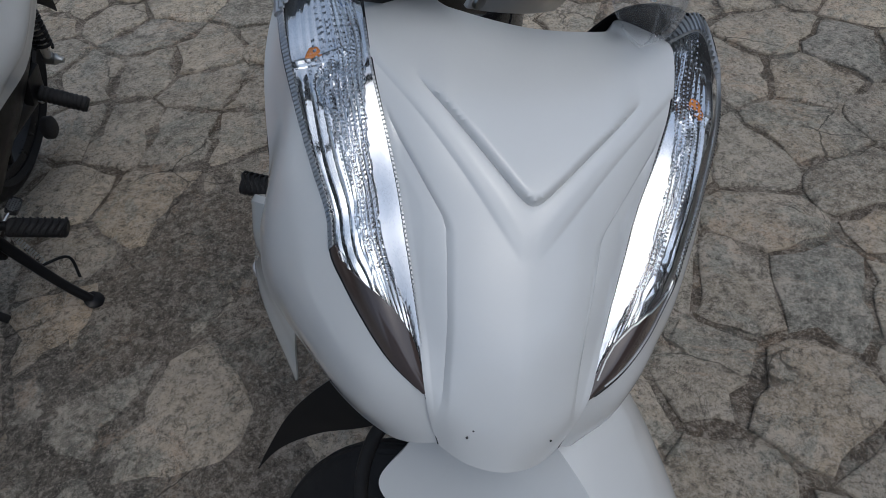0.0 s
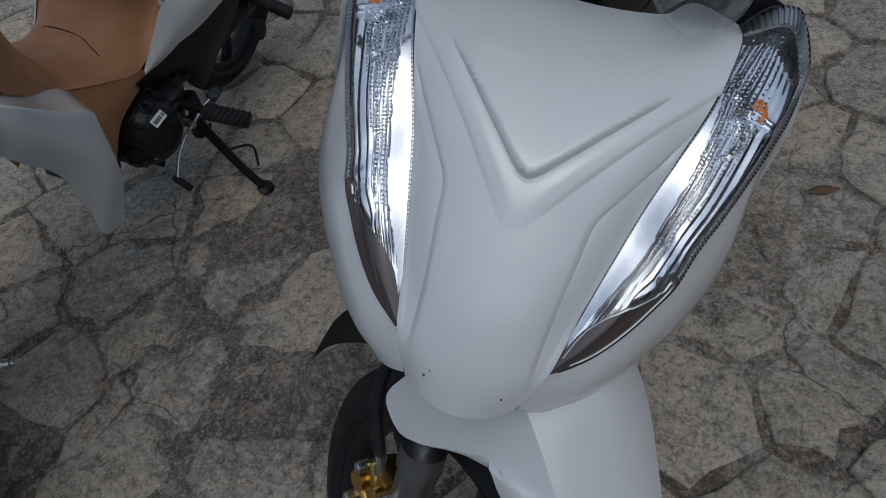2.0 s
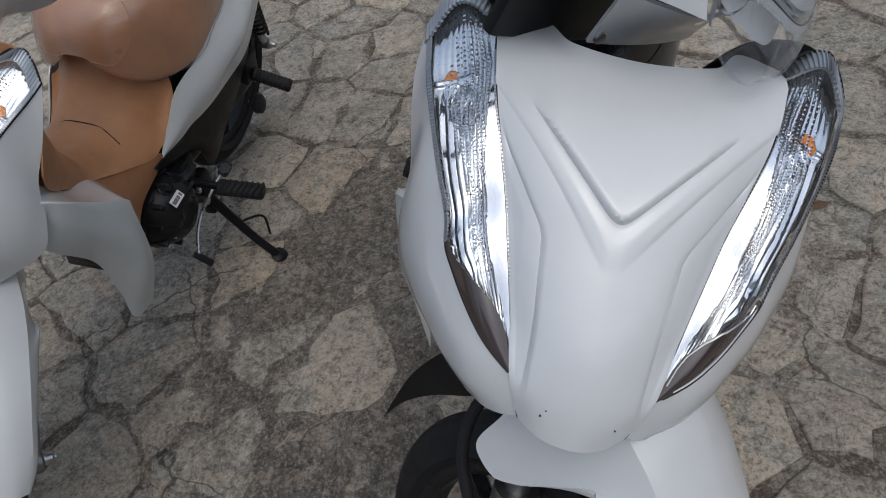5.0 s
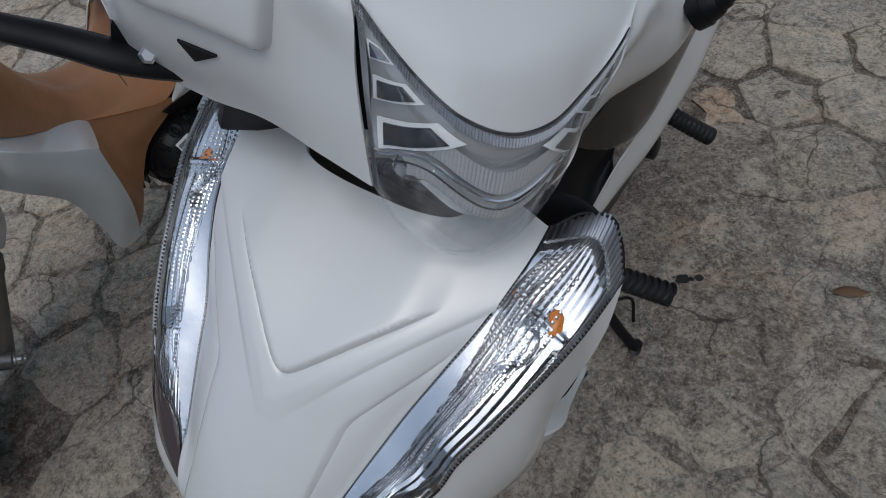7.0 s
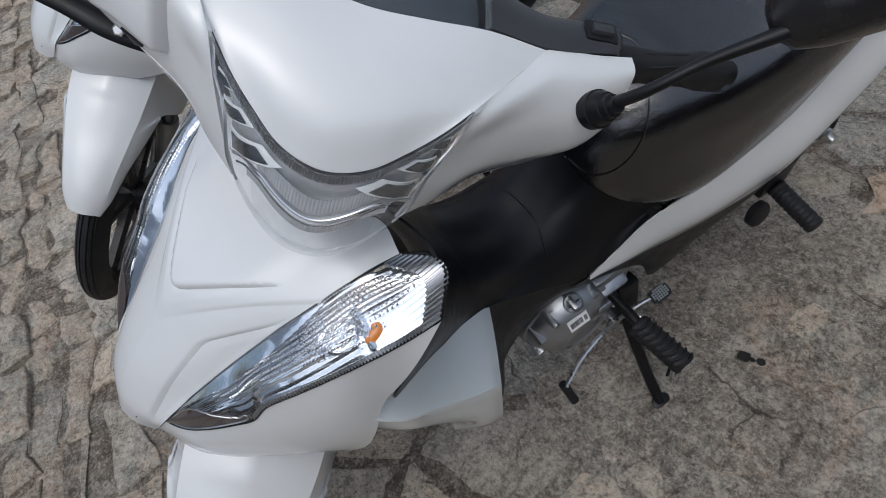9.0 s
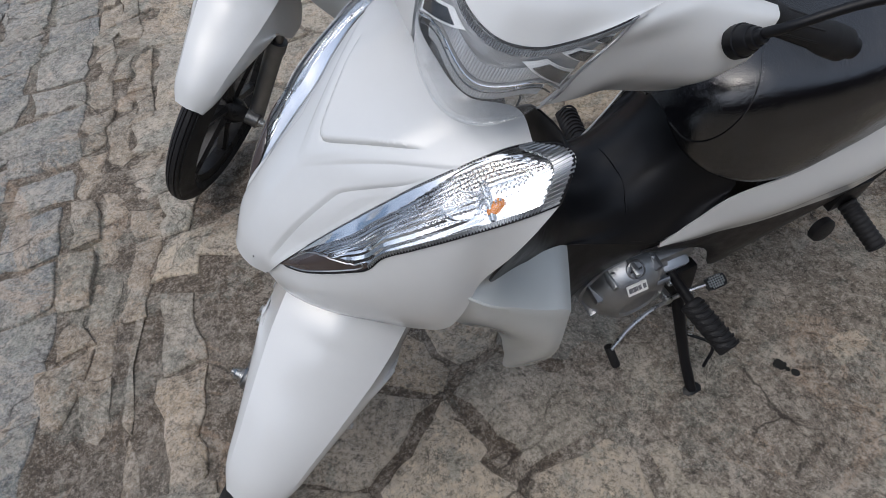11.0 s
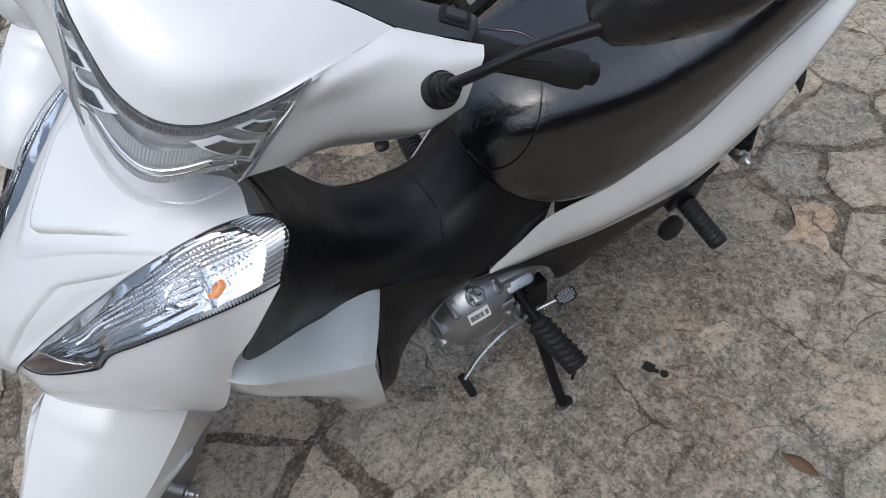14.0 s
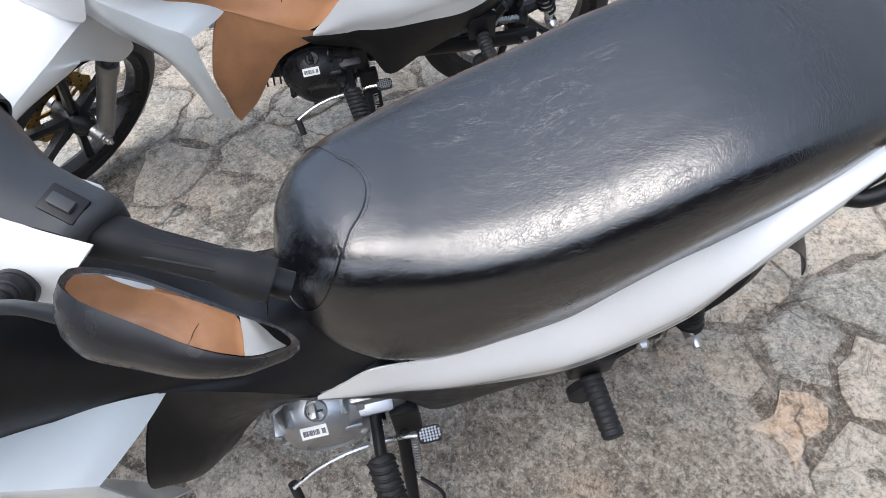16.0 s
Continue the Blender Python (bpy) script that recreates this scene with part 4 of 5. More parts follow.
    g = skin([[(-0.098, 0.185, 0.610), (-0.085, 0.150, 0.600), (-0.060, 0.120, 0.600)], [(-0.102, 0.200, 0.560), (-0.094, 0.168, 0.548), (-0.080, 0.134, 0.560)],
              [(-0.104, 0.214, 0.482), (-0.098, 0.198, 0.476), (-0.092, 0.180, 0.484)], [(-0.102, 0.213, 0.425), (-0.100, 0.208, 0.424), (-0.098, 0.203, 0.424)], [(-0.101, 0.210, 0.378), (-0.100, 0.209, 0.376), (-0.100, 0.208, 0.376)]], 11, 25)
    P("splash_guard", turned(grid_bm(g, 0.004)), BLACK, None, "pointed black splash guard")

    handlebar(P, turned)
    return root


def wheel(P, nm, c, radius, half, f, disc):
    """A cast wheel: grooved tyre, rim, six spokes, hub and, in front, a drilled disc."""
    c = np.array(c, float)
    ang = np.linspace(0, 2 * np.pi, 72, endpoint=False)
    prof = []
    for u in np.linspace(-1, 1, 33):
        r = radius - 0.052 * abs(u) ** 2.6
        if any(abs(abs(u) - k) < 0.035 for k in (0.16, 0.42)) or abs(u) < 0.0:
            r -= 0.0035
        prof.append((u * half, r))
    prof += [(half * 0.72, radius - 0.064), (-half * 0.72, radius - 0.064)]
    g = np.array([[c + (x, r * math.cos(a), r * math.sin(a)) for x, r in prof] for a in ang])
    bm = bmesh.new()
    add_grid(bm, np.concatenate([g, g[:1]]), True)
    bmesh.ops.remove_doubles(bm, verts=bm.verts, dist=1e-6)
    root = P(nm, f(bm), RUBBER, None, "road tyre with long grooves on a black cast wheel", 30)
    prof = [(-0.026, radius - 0.060), (-0.026, radius - 0.072), (-0.016, radius - 0.084), (0.016, radius - 0.084), (0.026, radius - 0.072), (0.026, radius - 0.060)]
    g = np.array([[c + (x, r * math.cos(a), r * math.sin(a)) for x, r in prof] for a in ang])
    bm = bmesh.new()
    add_grid(bm, np.concatenate([g, g[:1]]), True)
    bmesh.ops.remove_doubles(bm, verts=bm.verts, dist=1e-6)
    P("rim", f(bm), ENGINE_BLACK, root)
    for k in range(6):
        a = 2 * np.pi * k / 6 + 0.3
        e, t = np.array([0, math.cos(a), math.sin(a)]), np.array([0, -math.sin(a), math.cos(a)])
        rows = []
        for r, w, d in ((0.030, 0.017, 0.018), (0.10, 0.011, 0.014), (radius - 0.080, 0.014, 0.014)):
            q = c + e * r
            rows.append([q + np.array([d, 0, 0]) + t * w * 0.4, q + np.array([d * 0.4, 0, 0]) + t * w, q - np.array([d, 0, 0]) + t * w * 0.6,
                         q - np.array([d, 0, 0]) - t * w * 0.6, q + np.array([d * 0.4, 0, 0]) - t * w, q + np.array([d, 0, 0]) - t * w * 0.4])
        P("spoke", f(add_grid(bmesh.new(), np.array(rows), True, True)), ENGINE_BLACK, root)
    P("hub", f(lathe(bmesh.new(), c - np.array([0.055, 0, 0]), (1, 0, 0), [(0, 0.022), (0.01, 0.036), (0.05, 0.040), (0.09, 0.034), (0.105, 0.024), (0.112, 0.018)], 24)), ENGINE_BLACK, root)
    if disc:
        bm = bmesh.new()
        a = np.linspace(0, 2 * np.pi, 60, endpoint=False)
        for x0, x1 in ((-0.048, -0.044),):
            g = [[c + (x, (r + (0.004 * math.cos(10 * q) if r > 0.09 else 0)) * math.cos(q), (r + (0.004 * math.cos(10 * q) if r > 0.09 else 0)) * math.sin(q)) for q in a] for x, r in ((x0, 0.068), (x0, 0.110), (x1, 0.110), (x1, 0.068), (x0, 0.068))]
            add_grid(bm, np.array(g), True)
        for k in range(5):
            q = 2 * np.pi * k / 5
            block(bm, c + np.array((-0.046, 0.052 * math.cos(q), 0.052 * math.sin(q))), (0.004, 0.045, 0.014), (math.degrees(q), 0, 0))
        d = P("brake_disc", f(bm), GOLD, root, "gold drilled brake disc", 30)
        bm = bmesh.new()
        for k in range(30):
            q = 2 * np.pi * k / 30
            rr = 0.080 + 0.010 * (k % 3)
            lathe(bm, c + np.array((-0.050, rr * math.cos(q), rr * math.sin(q))), (1, 0, 0), [(0, 0.003), (0.008, 0.003)], 8)
        P("disc_holes", f(bm), ENGINE_BLACK, d)
    return root


def handlebar(P, turned):
    """The handlebar cowl with headlamp, meter, grips, levers and the left mirror."""
    H1 = [(-0.102, 0.287, 1.111), (-0.083, 0.266, 1.100), (-0.060, 0.246, 1.088), (-0.034, 0.227, 1.080), (0, 0.218, 1.077), (0.034, 0.227, 1.080), (0.060, 0.246, 1.088), (0.083, 0.266, 1.100), (0.102, 0.287, 1.111)]
    u_top = cr(H1, 41)
    rear = cr([(-0.150, 0.360, 1.113), (-0.098, 0.354, 1.122), (-0.05, 0.345, 1.124), (0, 0.340, 1.123), (0.05, 0.345, 1.124), (0.098, 0.354, 1.122), (0.150, 0.360, 1.113)], 41)
    arch = np.sin(np.linspace(0, np.pi, 41))[:, None]
    rows = [u_top, u_top * 0.72 + rear * 0.28 + np.array([0, -0.007, 0.012]) * arch, u_top * 0.38 + rear * 0.62 + np.array([0, -0.003, 0.012]) * arch, rear]
    hood = P("handlebar_cowl", turned(grid_bm(skin(rows, 61, 31), 0.003)), PAINT, None, "white painted handlebar cowl", 60)
    for sd in (1, -1):
        S = (lambda g: g) if sd > 0 else mir
        # cheek beside the headlamp, running out to the grip
        rows = [
            [(0.102, 0.287, 1.111), (0.093, 0.262, 1.072), (0.081, 0.238, 1.036), (0.071, 0.221, 1.010)],
            [(0.115, 0.307, 1.112), (0.116, 0.282, 1.078), (0.110, 0.262, 1.036), (0.100, 0.249, 1.006)],
            [(0.132, 0.332, 1.112), (0.144, 0.302, 1.086), (0.144, 0.288, 1.042), (0.130, 0.285, 0.995)],
            [(0.150, 0.360, 1.113), (0.174, 0.322, 1.092), (0.180, 0.308, 1.050), (0.165, 0.313, 0.981)],
            [(0.195, 0.375, 1.108), (0.208, 0.336, 1.092), (0.214, 0.324, 1.055), (0.208, 0.338, 0.990)],
            [(0.229, 0.388, 1.103), (0.232, 0.358, 1.094), (0.234, 0.344, 1.070), (0.232, 0.356, 1.035)],
        ]
        rows = [[r[0], tuple(np.array(r[0]) * 0.62 + np.array(r[1]) * 0.38 + np.array([0.002, -0.005, 0.007]) * (1 if k else 0.2)), *r[1:]] for k, r in enumerate(rows)]
        g = S(skin(rows, 49, 73))
        if sd < 0:
            f0, f1, n = np.linspace(0, 1, 73)[:, None], np.linspace(0, 1, 49)[None], normals(g)
            n *= np.sign((n * np.array([-0.2, -1, 0.3])).sum(2, keepdims=True))
            g = g + n * (0.012 * smooth(f0, 0.345, 0.385) * smooth(f0, 0.98, 0.90) * smooth(f1, 0.545, 0.495) * smooth(f1, 0.0, 0.05))[..., None]
        P("cowl_cheek", turned(grid_bm(g, 0.003)), PAINT, hood, "", 50)
        # dark rear cover, switch, grip
        rows = [
            [(0.097, 0.356, 1.120), (0.090, 0.386, 1.1165), (0.078, 0.427, 1.090), (0.075, 0.430, 1.030)],
            [(0.150, 0.361, 1.112), (0.152, 0.385, 1.108), (0.150, 0.412, 1.085), (0.148, 0.415, 1.040)],
            [(0.190, 0.374, 1.107), (0.190, 0.390, 1.106), (0.191, 0.416, 1.090), (0.191, 0.416, 1.045)],
            [(0.214, 0.384, 1.103), (0.215, 0.395, 1.104), (0.216, 0.418, 1.090), (0.216, 0.418, 1.050)],
            [(0.217, 0.388, 1.084), (0.217, 0.396, 1.086), (0.218, 0.406, 1.082), (0.218, 0.406, 1.068)],
        ]
        P("rear_cover", turned(grid_bm(S(skin(rows, 17, 25)), 0.003)), DARK, hood, "dark grey cover behind the handlebar", 50)
        bm = bmesh.new()
        block(bm, S(np.array((0.196, 0.399, 1.1065))), (0.030, 0.023, 0.006), (-12, 0, 8), 0.003)
        sw = P("switch_plate", turned(bm), BLACK, hood)
        P("rocker_switch", turned(block(bmesh.new(), S(np.array((0.196, 0.399, 1.110))), (0.019, 0.010, 0.008), (-14, 0, 8), 0.002)), DARK, sw)
        a, b = S(np.array((0.213, 0.394, 1.075))), S(np.array((0.352, 0.447, 1.051)))
        bm = bmesh.new()
        tube(bm, [a, a + (b - a) * 0.06, a + (b - a) * 0.09, a + (b - a) * 0.5, a + (b - a) * 0.86, a + (b - a) * 0.88, a + (b - a) * 0.91], [0.0185, 0.0180, 0.0155, 0.0152, 0.0155, 0.0190, 0.0190], 20, 60)
        ribs = []
        for k in range(7):
            q = 2 * np.pi * k / 7
            e1 = np.cross((b - a) / np.linalg.norm(b - a), (0, 0, 1))
            e2 = np.cross(e1, (b - a) / np.linalg.norm(b - a))
            o = 0.0150 * (math.cos(q) * e1 + math.sin(q) * e2)
            o2 = 0.0150 * (math.cos(q + 0.35) * e1 + math.sin(q + 0.35) * e2)
            ribs.append(tube(bmesh.new(), [a + (b - a) * 0.25 + o, a + (b - a) * 0.62 + o2], 0.0016, 6))
            ribs.append(tube(bmesh.new(), [a + (b - a) * 0.66 + o2, a + (b - a) * 0.82 + o], 0.0016, 6))
        grip = P("grip", turned(bm), RUBBER, hood, "black rubber handlebar grip")
        for rb in ribs:
            P("grip_rib", turned(rb), RUBBER, grip)
        P("bar_end", turned(tube(bmesh.new(), [a + (b - a) * 0.90, a + (b - a) * 1.02], 0.0125, 16)), STEEL if sd < 0 else BLACK, grip)
        if sd < 0:
            lever = P("brake_lever", turned(tube(bmesh.new(), [(-0.180, 0.328, 0.988), (-0.210, 0.330, 0.990), (-0.250, 0.338, 0.994), (-0.300, 0.345, 1.000), (-0.350, 0.368, 1.004), (-0.390, 0.388, 1.006)], [0.011, 0.013, 0.011, 0.009, 0.008, 0.009], 10, 30, 0.7)), BLACK, hood, "black brake lever")
            P("lever_bracket", turned(block(bmesh.new(), (-0.196, 0.352, 1.000), (0.050, 0.040, 0.030), (0, 0, -15), 0.006)), BLACK, lever)
            P("pivot_bolt", turned(lathe(bmesh.new(), (-0.203, 0.326, 1.000), (0, -0.6, 0.8), [(0, 0.006), (0.006, 0.006), (0.008, 0.004)], 6)), STEEL, lever)
    # headlamp: clear bowl, ribbed border, reflector
    low = cr([(-0.071, 0.221, 1.012), (-0.060, 0.209, 1.000), (-0.042, 0.196, 0.986), (-0.020, 0.1865, 0.9775), (0, 0.184, 0.975), (0.020, 0.1865, 0.9775), (0.042, 0.196, 0.986), (0.060, 0.209, 1.000), (0.071, 0.221, 1.012)], 41)
    mid = (u_top + low) / 2
    mid = mid + np.array([0, -0.024, -0.004]) * np.sin(np.linspace(0, np.pi, 41))[:, None]
    g = skin([u_top, u_top * 0.7 + mid * 0.3 + np.array([0, -0.006, 0]), mid, mid * 0.4 + low * 0.6 + np.array([0, -0.008, -0.003]), low], 61, 41)
    n = normals(g)
    n *= np.sign((n * np.array([0, -1, 0.1])).sum(2, keepdims=True))
    lens = P("headlamp_lens", turned(grid_bm(g + n * 0.001)), BOWL, hood, "clear bowl-shaped headlamp lens")
    v = np.linspace(0, 1, 41)[:, None]
    u = np.linspace(-1, 1, 61)[None]
    depth = 0.004 + 0.016 * np.sin(np.pi * np.clip(v, 0.02, 0.98)) ** 0.7 * (1 - 0.75 * np.abs(u)) * smooth(v, 0.0, 0.25)
    back = g - n * depth[..., None]
    # the silver reflector ends in a double wave; below it the bowl is clear
    au = np.abs(np.linspace(-1, 1, 61))
    brim = 0.35 + 0.42 * au ** 2.5 + 0.035 * np.cos(np.linspace(-2.4, 2.4, 61) * np.pi)

    def between(src, lo, hi, rows_n):
        out = []
        for k in np.linspace(0, 1, rows_n):
            f = (lo + (hi - lo) * k) * 40
            i = np.clip(f.astype(int), 0, 39)
            w = (f - i)[:, None]
            cols = np.arange(61)
            out.append(src[i, cols] * (1 - w) + src[i + 1, cols] * w)
        return np.array(out)

    P("headlamp_reflector", turned(grid_bm(between(back, np.full(61, 0.0), brim, 31), 0.0015)), SILVER, lens, "satin silver headlamp reflector", 30)
    # Added pale sheet; brightens the bowl where the white cowl would show through.
    P("bowl_backing", turned(grid_bm(between(g - n * 0.026, brim + 0.03, np.maximum(brim + 0.05, 0.66), 9)[:, 4:57], 0.002)), PALE, lens, "pale moulding deep behind the clear bowl", 30)
    shelf = np.stack([between(back, brim, brim, 1)[0], between(g - n * 0.003, brim + 0.01, brim + 0.01, 1)[0]])
    P("reflector_shelf", turned(grid_bm(shelf, 0.001)), SILVER, lens, "wavy silver shelf", 30)
    for lo, hi, off in ((0.36, -0.03, 0.0045), (0.05, 0.13, 0.0035)):
        zone = between(g - n * off, brim + (hi if lo == 0.36 else lo) - (0.13 if lo == 0.36 else 0), brim + hi, 7)[:, 12:49]
        fine = np.stack([cr(r, 181) for r in zone])
        nf = normals(fine)
        nf *= np.sign((nf * np.array([0, -1, 0.1])).sum(2, keepdims=True))
        P("ribbed_panel", turned(grid_bm(fine + nf * (0.0004 * (np.arange(181) // 2 % 2))[None, :, None], 0.0006)), SILVER, lens, "finely ribbed optic panel", 8)
    zone = between(g - n * 0.0008, brim + 0.10, np.minimum(brim + 0.36, 0.95), 9)[:, 15:46]
    fine = np.stack([cr(r, 161) for r in zone])
    nf = normals(fine)
    P("bowl_ribs", turned(grid_bm(fine + nf * (0.0006 * (np.arange(161) // 2 % 2))[None, :, None])), BOWL, lens, "fine ribs moulded in the clear bowl", 8)
    P("bowl_rim", turned(tube(bmesh.new(), g[-1, 2:59:3], 0.0013, 6, 60)), BOWL, lens, "clear thick rim of the bowl")
    for sx in (-1, 1):
        cup = np.array((0.047 * sx, 0.226, 1.030))
        P("reflector_cup", turned(lathe(bmesh.new(), cup, (0.25 * sx, -0.9, 0.2), [(-0.014, 0.002), (-0.012, 0.006), (-0.006, 0.011), (0.002, 0.0145), (0.002, 0.0155), (-0.008, 0.0135)], 20)), CHROME, lens, "small chrome cup", 25)

    def spot(fu, fv, off):
        cu, cv = fu * 60, fv * 40
        i, j = min(int(cv), 39), min(int(cu), 59)
        a, b = cv - i, cu - j
        src = g - n * off
        return (src[i, j] * (1 - b) + src[i, j + 1] * b) * (1 - a) + (src[i + 1, j] * (1 - b) + src[i + 1, j + 1] * b) * a

    for side in (0, 1):
        for va, vb, ua, ub in ((0.15, 0.27, 0.10, 0.16), (0.33, 0.49, 0.20, 0.28), (0.55, 0.76, 0.32, 0.43)):
            q = np.array([(0.02, va), (0.02, vb), (ub, 0.07), (ua, 0.07)])
            for nm, k, off, mt in (("reflector_cell", 0.80, 0.0022, PALE), ("cell_window", 0.58, 0.0008, DARK_CHROME)):
                c4 = q.mean(0) + (q - q.mean(0)) * k
                patch = np.array([[spot(abs(side - p[0]), p[1], off) for p in ((c4[0] * (1 - y) + c4[1] * y) * (1 - x) + (c4[3] * (1 - y) + c4[2] * y) * x for x in np.linspace(0, 1, 7))] for y in np.linspace(0, 1, 4)])
                P(nm, turned(grid_bm(patch, 0.001)), mt, lens)
    bm = bmesh.new()
    top = u_top + np.array([0, -0.001, -0.001])
    tube(bm, top, 0.0010, 8, 81)
    P("lens_gasket", turned(bm), BLACK, lens)
    edge_line = np.vstack([g[::-1, 0] + n[::-1, 0] * 0.001, (g[1] + n[1] * 0.001)[1:-1], g[:, -1] + n[:, -1] * 0.001])
    inward = np.vstack([g[::-1, 3], g[3, 1:-1], g[:, -4]])
    band = cr(edge_line, 421)
    band_in = cr(edge_line + (inward - edge_line) / np.linalg.norm(inward - edge_line, axis=1, keepdims=True) * 0.0062, 421)
    lift = np.where(np.arange(421) % 2 == 0, 0.0016, 0.0004)[:, None] * np.array([0, -1.0, 0.3])
    P("lens_border", turned(grid_bm(np.stack([band + lift, band_in + lift], 1), 0.001)), BORDER, lens, "finely ribbed grey lens border", 5)
    bm = bmesh.new()
    wave = between(g - n * 0.003, brim + 0.01, brim + 0.01, 1)[0][3:58:2]
    tube(bm, wave, 0.0012, 6, 80)
    P("reflector_step", turned(bm), CHROME, lens)
    P("reflector_step", turned(tube(bmesh.new(), between(g - n * 0.003, brim + 0.06, brim + 0.06, 1)[0][6:55:2], 0.0009, 6, 80)), DARK_CHROME, lens)
    P("bulb", turned(lathe(bmesh.new(), (0, 0.235, 1.040), (0, -1, 0), [(0, 0.008), (0.012, 0.008), (0.020, 0.005), (0.023, 0.001)], 16)), REFLECT, lens)
    rows = [[(-0.066, 0.302, 0.924), (-0.040, 0.299, 0.925), (0.0, 0.297, 0.927), (0.050, 0.299, 0.929), (0.100, 0.304, 0.932)],
            [(-0.070, 0.299, 0.942), (-0.040, 0.294, 0.943), (0.0, 0.290, 0.944), (0.050, 0.293, 0.945), (0.104, 0.301, 0.947)],
            [(-0.082, 0.290, 0.985), (-0.040, 0.272, 0.985), (0.0, 0.262, 0.985), (0.050, 0.268, 0.985), (0.108, 0.290, 0.985)]]
    chin = P("lower_cowl", turned(grid_bm(skin(rows, 31, 13), 0.004)), PAINT, hood, "white lower cowl with a screw", 50)
    P("screw", turned(lathe(bmesh.new(), (-0.058, 0.299, 0.933), (0, -0.97, 0.1), [(-0.004, 0.0068), (0.002, 0.0068), (0.003, 0.005), (0.0015, 0.003), (0.0015, 0.0005)], 20)), STEEL, chin)
    P("steering_shroud", turned(block(bmesh.new(), (-0.045, 0.350, 0.960), (0.200, 0.016, 0.130), (0, 0, 0), 0.006)), BLACK, hood)
    bm = bmesh.new()
    bm.faces.new([bm.verts.new(q) for q in ((-0.1890, 0.3058, 1.0384), (-0.1670, 0.2948, 1.0392), (-0.1780, 0.3018, 1.0255))])
    ext = bmesh.ops.extrude_face_region(bm, geom=list(bm.faces))["geom"]
    bmesh.ops.translate(bm, verts=[e for e in ext if isinstance(e, bmesh.types.BMVert)], vec=(0.001, 0.005, 0))
    P("cowl_vent", turned(bm), BLACK, hood)
    # meter
    rows = [[(-0.098, 0.355, 1.121), (-0.05, 0.347, 1.123), (0, 0.342, 1.122), (0.05, 0.347, 1.123), (0.098, 0.355, 1.121)],
            [(-0.092, 0.385, 1.118), (-0.05, 0.382, 1.124), (0, 0.382, 1.126), (0.05, 0.382, 1.124), (0.092, 0.385, 1.118)],
            [(-0.080, 0.425, 1.092), (-0.045, 0.432, 1.100), (0, 0.434, 1.102), (0.045, 0.432, 1.100), (0.080, 0.425, 1.092)]]
    mg = skin(rows, 31, 17)
    meter = P("meter_glass", turned(grid_bm(mg)), GLASS, hood, "clear curved meter glass")
    P("dial_plate", turned(grid_bm(mg * np.array([0.95, 1, 1]) + np.array([0, 0.004, -0.016]), 0.002)), DIAL, meter)
    P("meter_needle", turned(block(bmesh.new(), (0.030, 0.392, 1.122), (0.045, 0.003, 0.002), (-20, 0, 12), 0.0005)), NEEDLE, meter, "red meter needle")
    bm = bmesh.new()
    for k in range(15):
        q = radians(200 - 15 * k)
        block(bm, (0.02 + 0.040 * math.cos(q), 0.392 - 0.024 * math.sin(q), 1.121 + 0.008 * math.sin(q)), (0.0010, 0.004, 0.0006), (-18, 0, math.degrees(q) - 90))
    P("dial_marks", turned(bm), WHITE, meter)
    arc = [(0.02 + 0.047 * math.cos(q), 0.392 - 0.029 * math.sin(q), 1.1215 + 0.0095 * math.sin(q)) for q in np.linspace(radians(200), radians(-10), 30)]
    P("dial_ring", turned(tube(bmesh.new(), arc, 0.0006, 5, 60)), WHITE, meter)
    rim = np.vstack([mg[:, 0], mg[-1, 1:-1], mg[::-1, -1]])
    P("glass_rim", turned(tube(bmesh.new(), rim, 0.0030, 8, 80)), BOWL, meter, "clear thick rim of the meter glass")
    rows = [[(-0.092, 0.426, 1.090), (0, 0.436, 1.100), (0.092, 0.426, 1.090)], [(-0.09, 0.438, 1.060), (0, 0.450, 1.065), (0.09, 0.438, 1.060)], [(-0.085, 0.400, 1.000), (0, 0.405, 0.990), (0.085, 0.400, 1.000)]]
    P("steering_cover", turned(grid_bm(skin(rows, 21, 15), 0.003)), DARK, hood)
    P("steering_column", turned(tube(bmesh.new(), [HEAD + AXIS * 1.10, HEAD + AXIS * 1.19], 0.028, 16)), BLACK, hood)
    # left mirror
    base = np.array((0.206, 0.330, 1.100))
    bm = bmesh.new()
    lathe(bm, base, (0.25, -0.25, 0.93), [(-0.008, 0.0165), (0.003, 0.0165), (0.0035, 0.0150), (0.010, 0.0140), (0.0145, 0.0120), (0.0150, 0.0105), (0.021, 0.0095), (0.0215, 0.0075), (0.028, 0.0065)], 28)
    tube(bm, [base + (0.004, -0.004, 0.020), base + (0.014, -0.006, 0.045), base + (0.045, 0.010, 0.085), (0.291, 0.358, 1.222)], [0.0055, 0.0048, 0.0048, 0.0062], 12, 30)
    mirror = P("mirror_stem", turned(bm), BLACK, hood, "black left rear-view mirror on a bent stem")
    # the shell's rim in the mirror plane, which faces to the rear
    c = np.array((0.3325, 0.3923, 1.242))
    ex, ey, ez = np.array((0.926, 0.258, 0.276)), np.array((-0.336, 0.895, 0.292)), np.array((-0.172, -0.363, 0.916))
    outline = cr([(-0.055, 0.019), (-0.064, 0.0), (-0.057, -0.022), (-0.042, -0.029), (-0.020, -0.030), (0.016, -0.028), (0.056, -0.024), (0.067, -0.014), (0.069, 0.012), (0.064, 0.036), (0.052, 0.045), (0.012, 0.046), (-0.030, 0.041), (-0.046, 0.031), (-0.055, 0.019)], 65)[:-1]
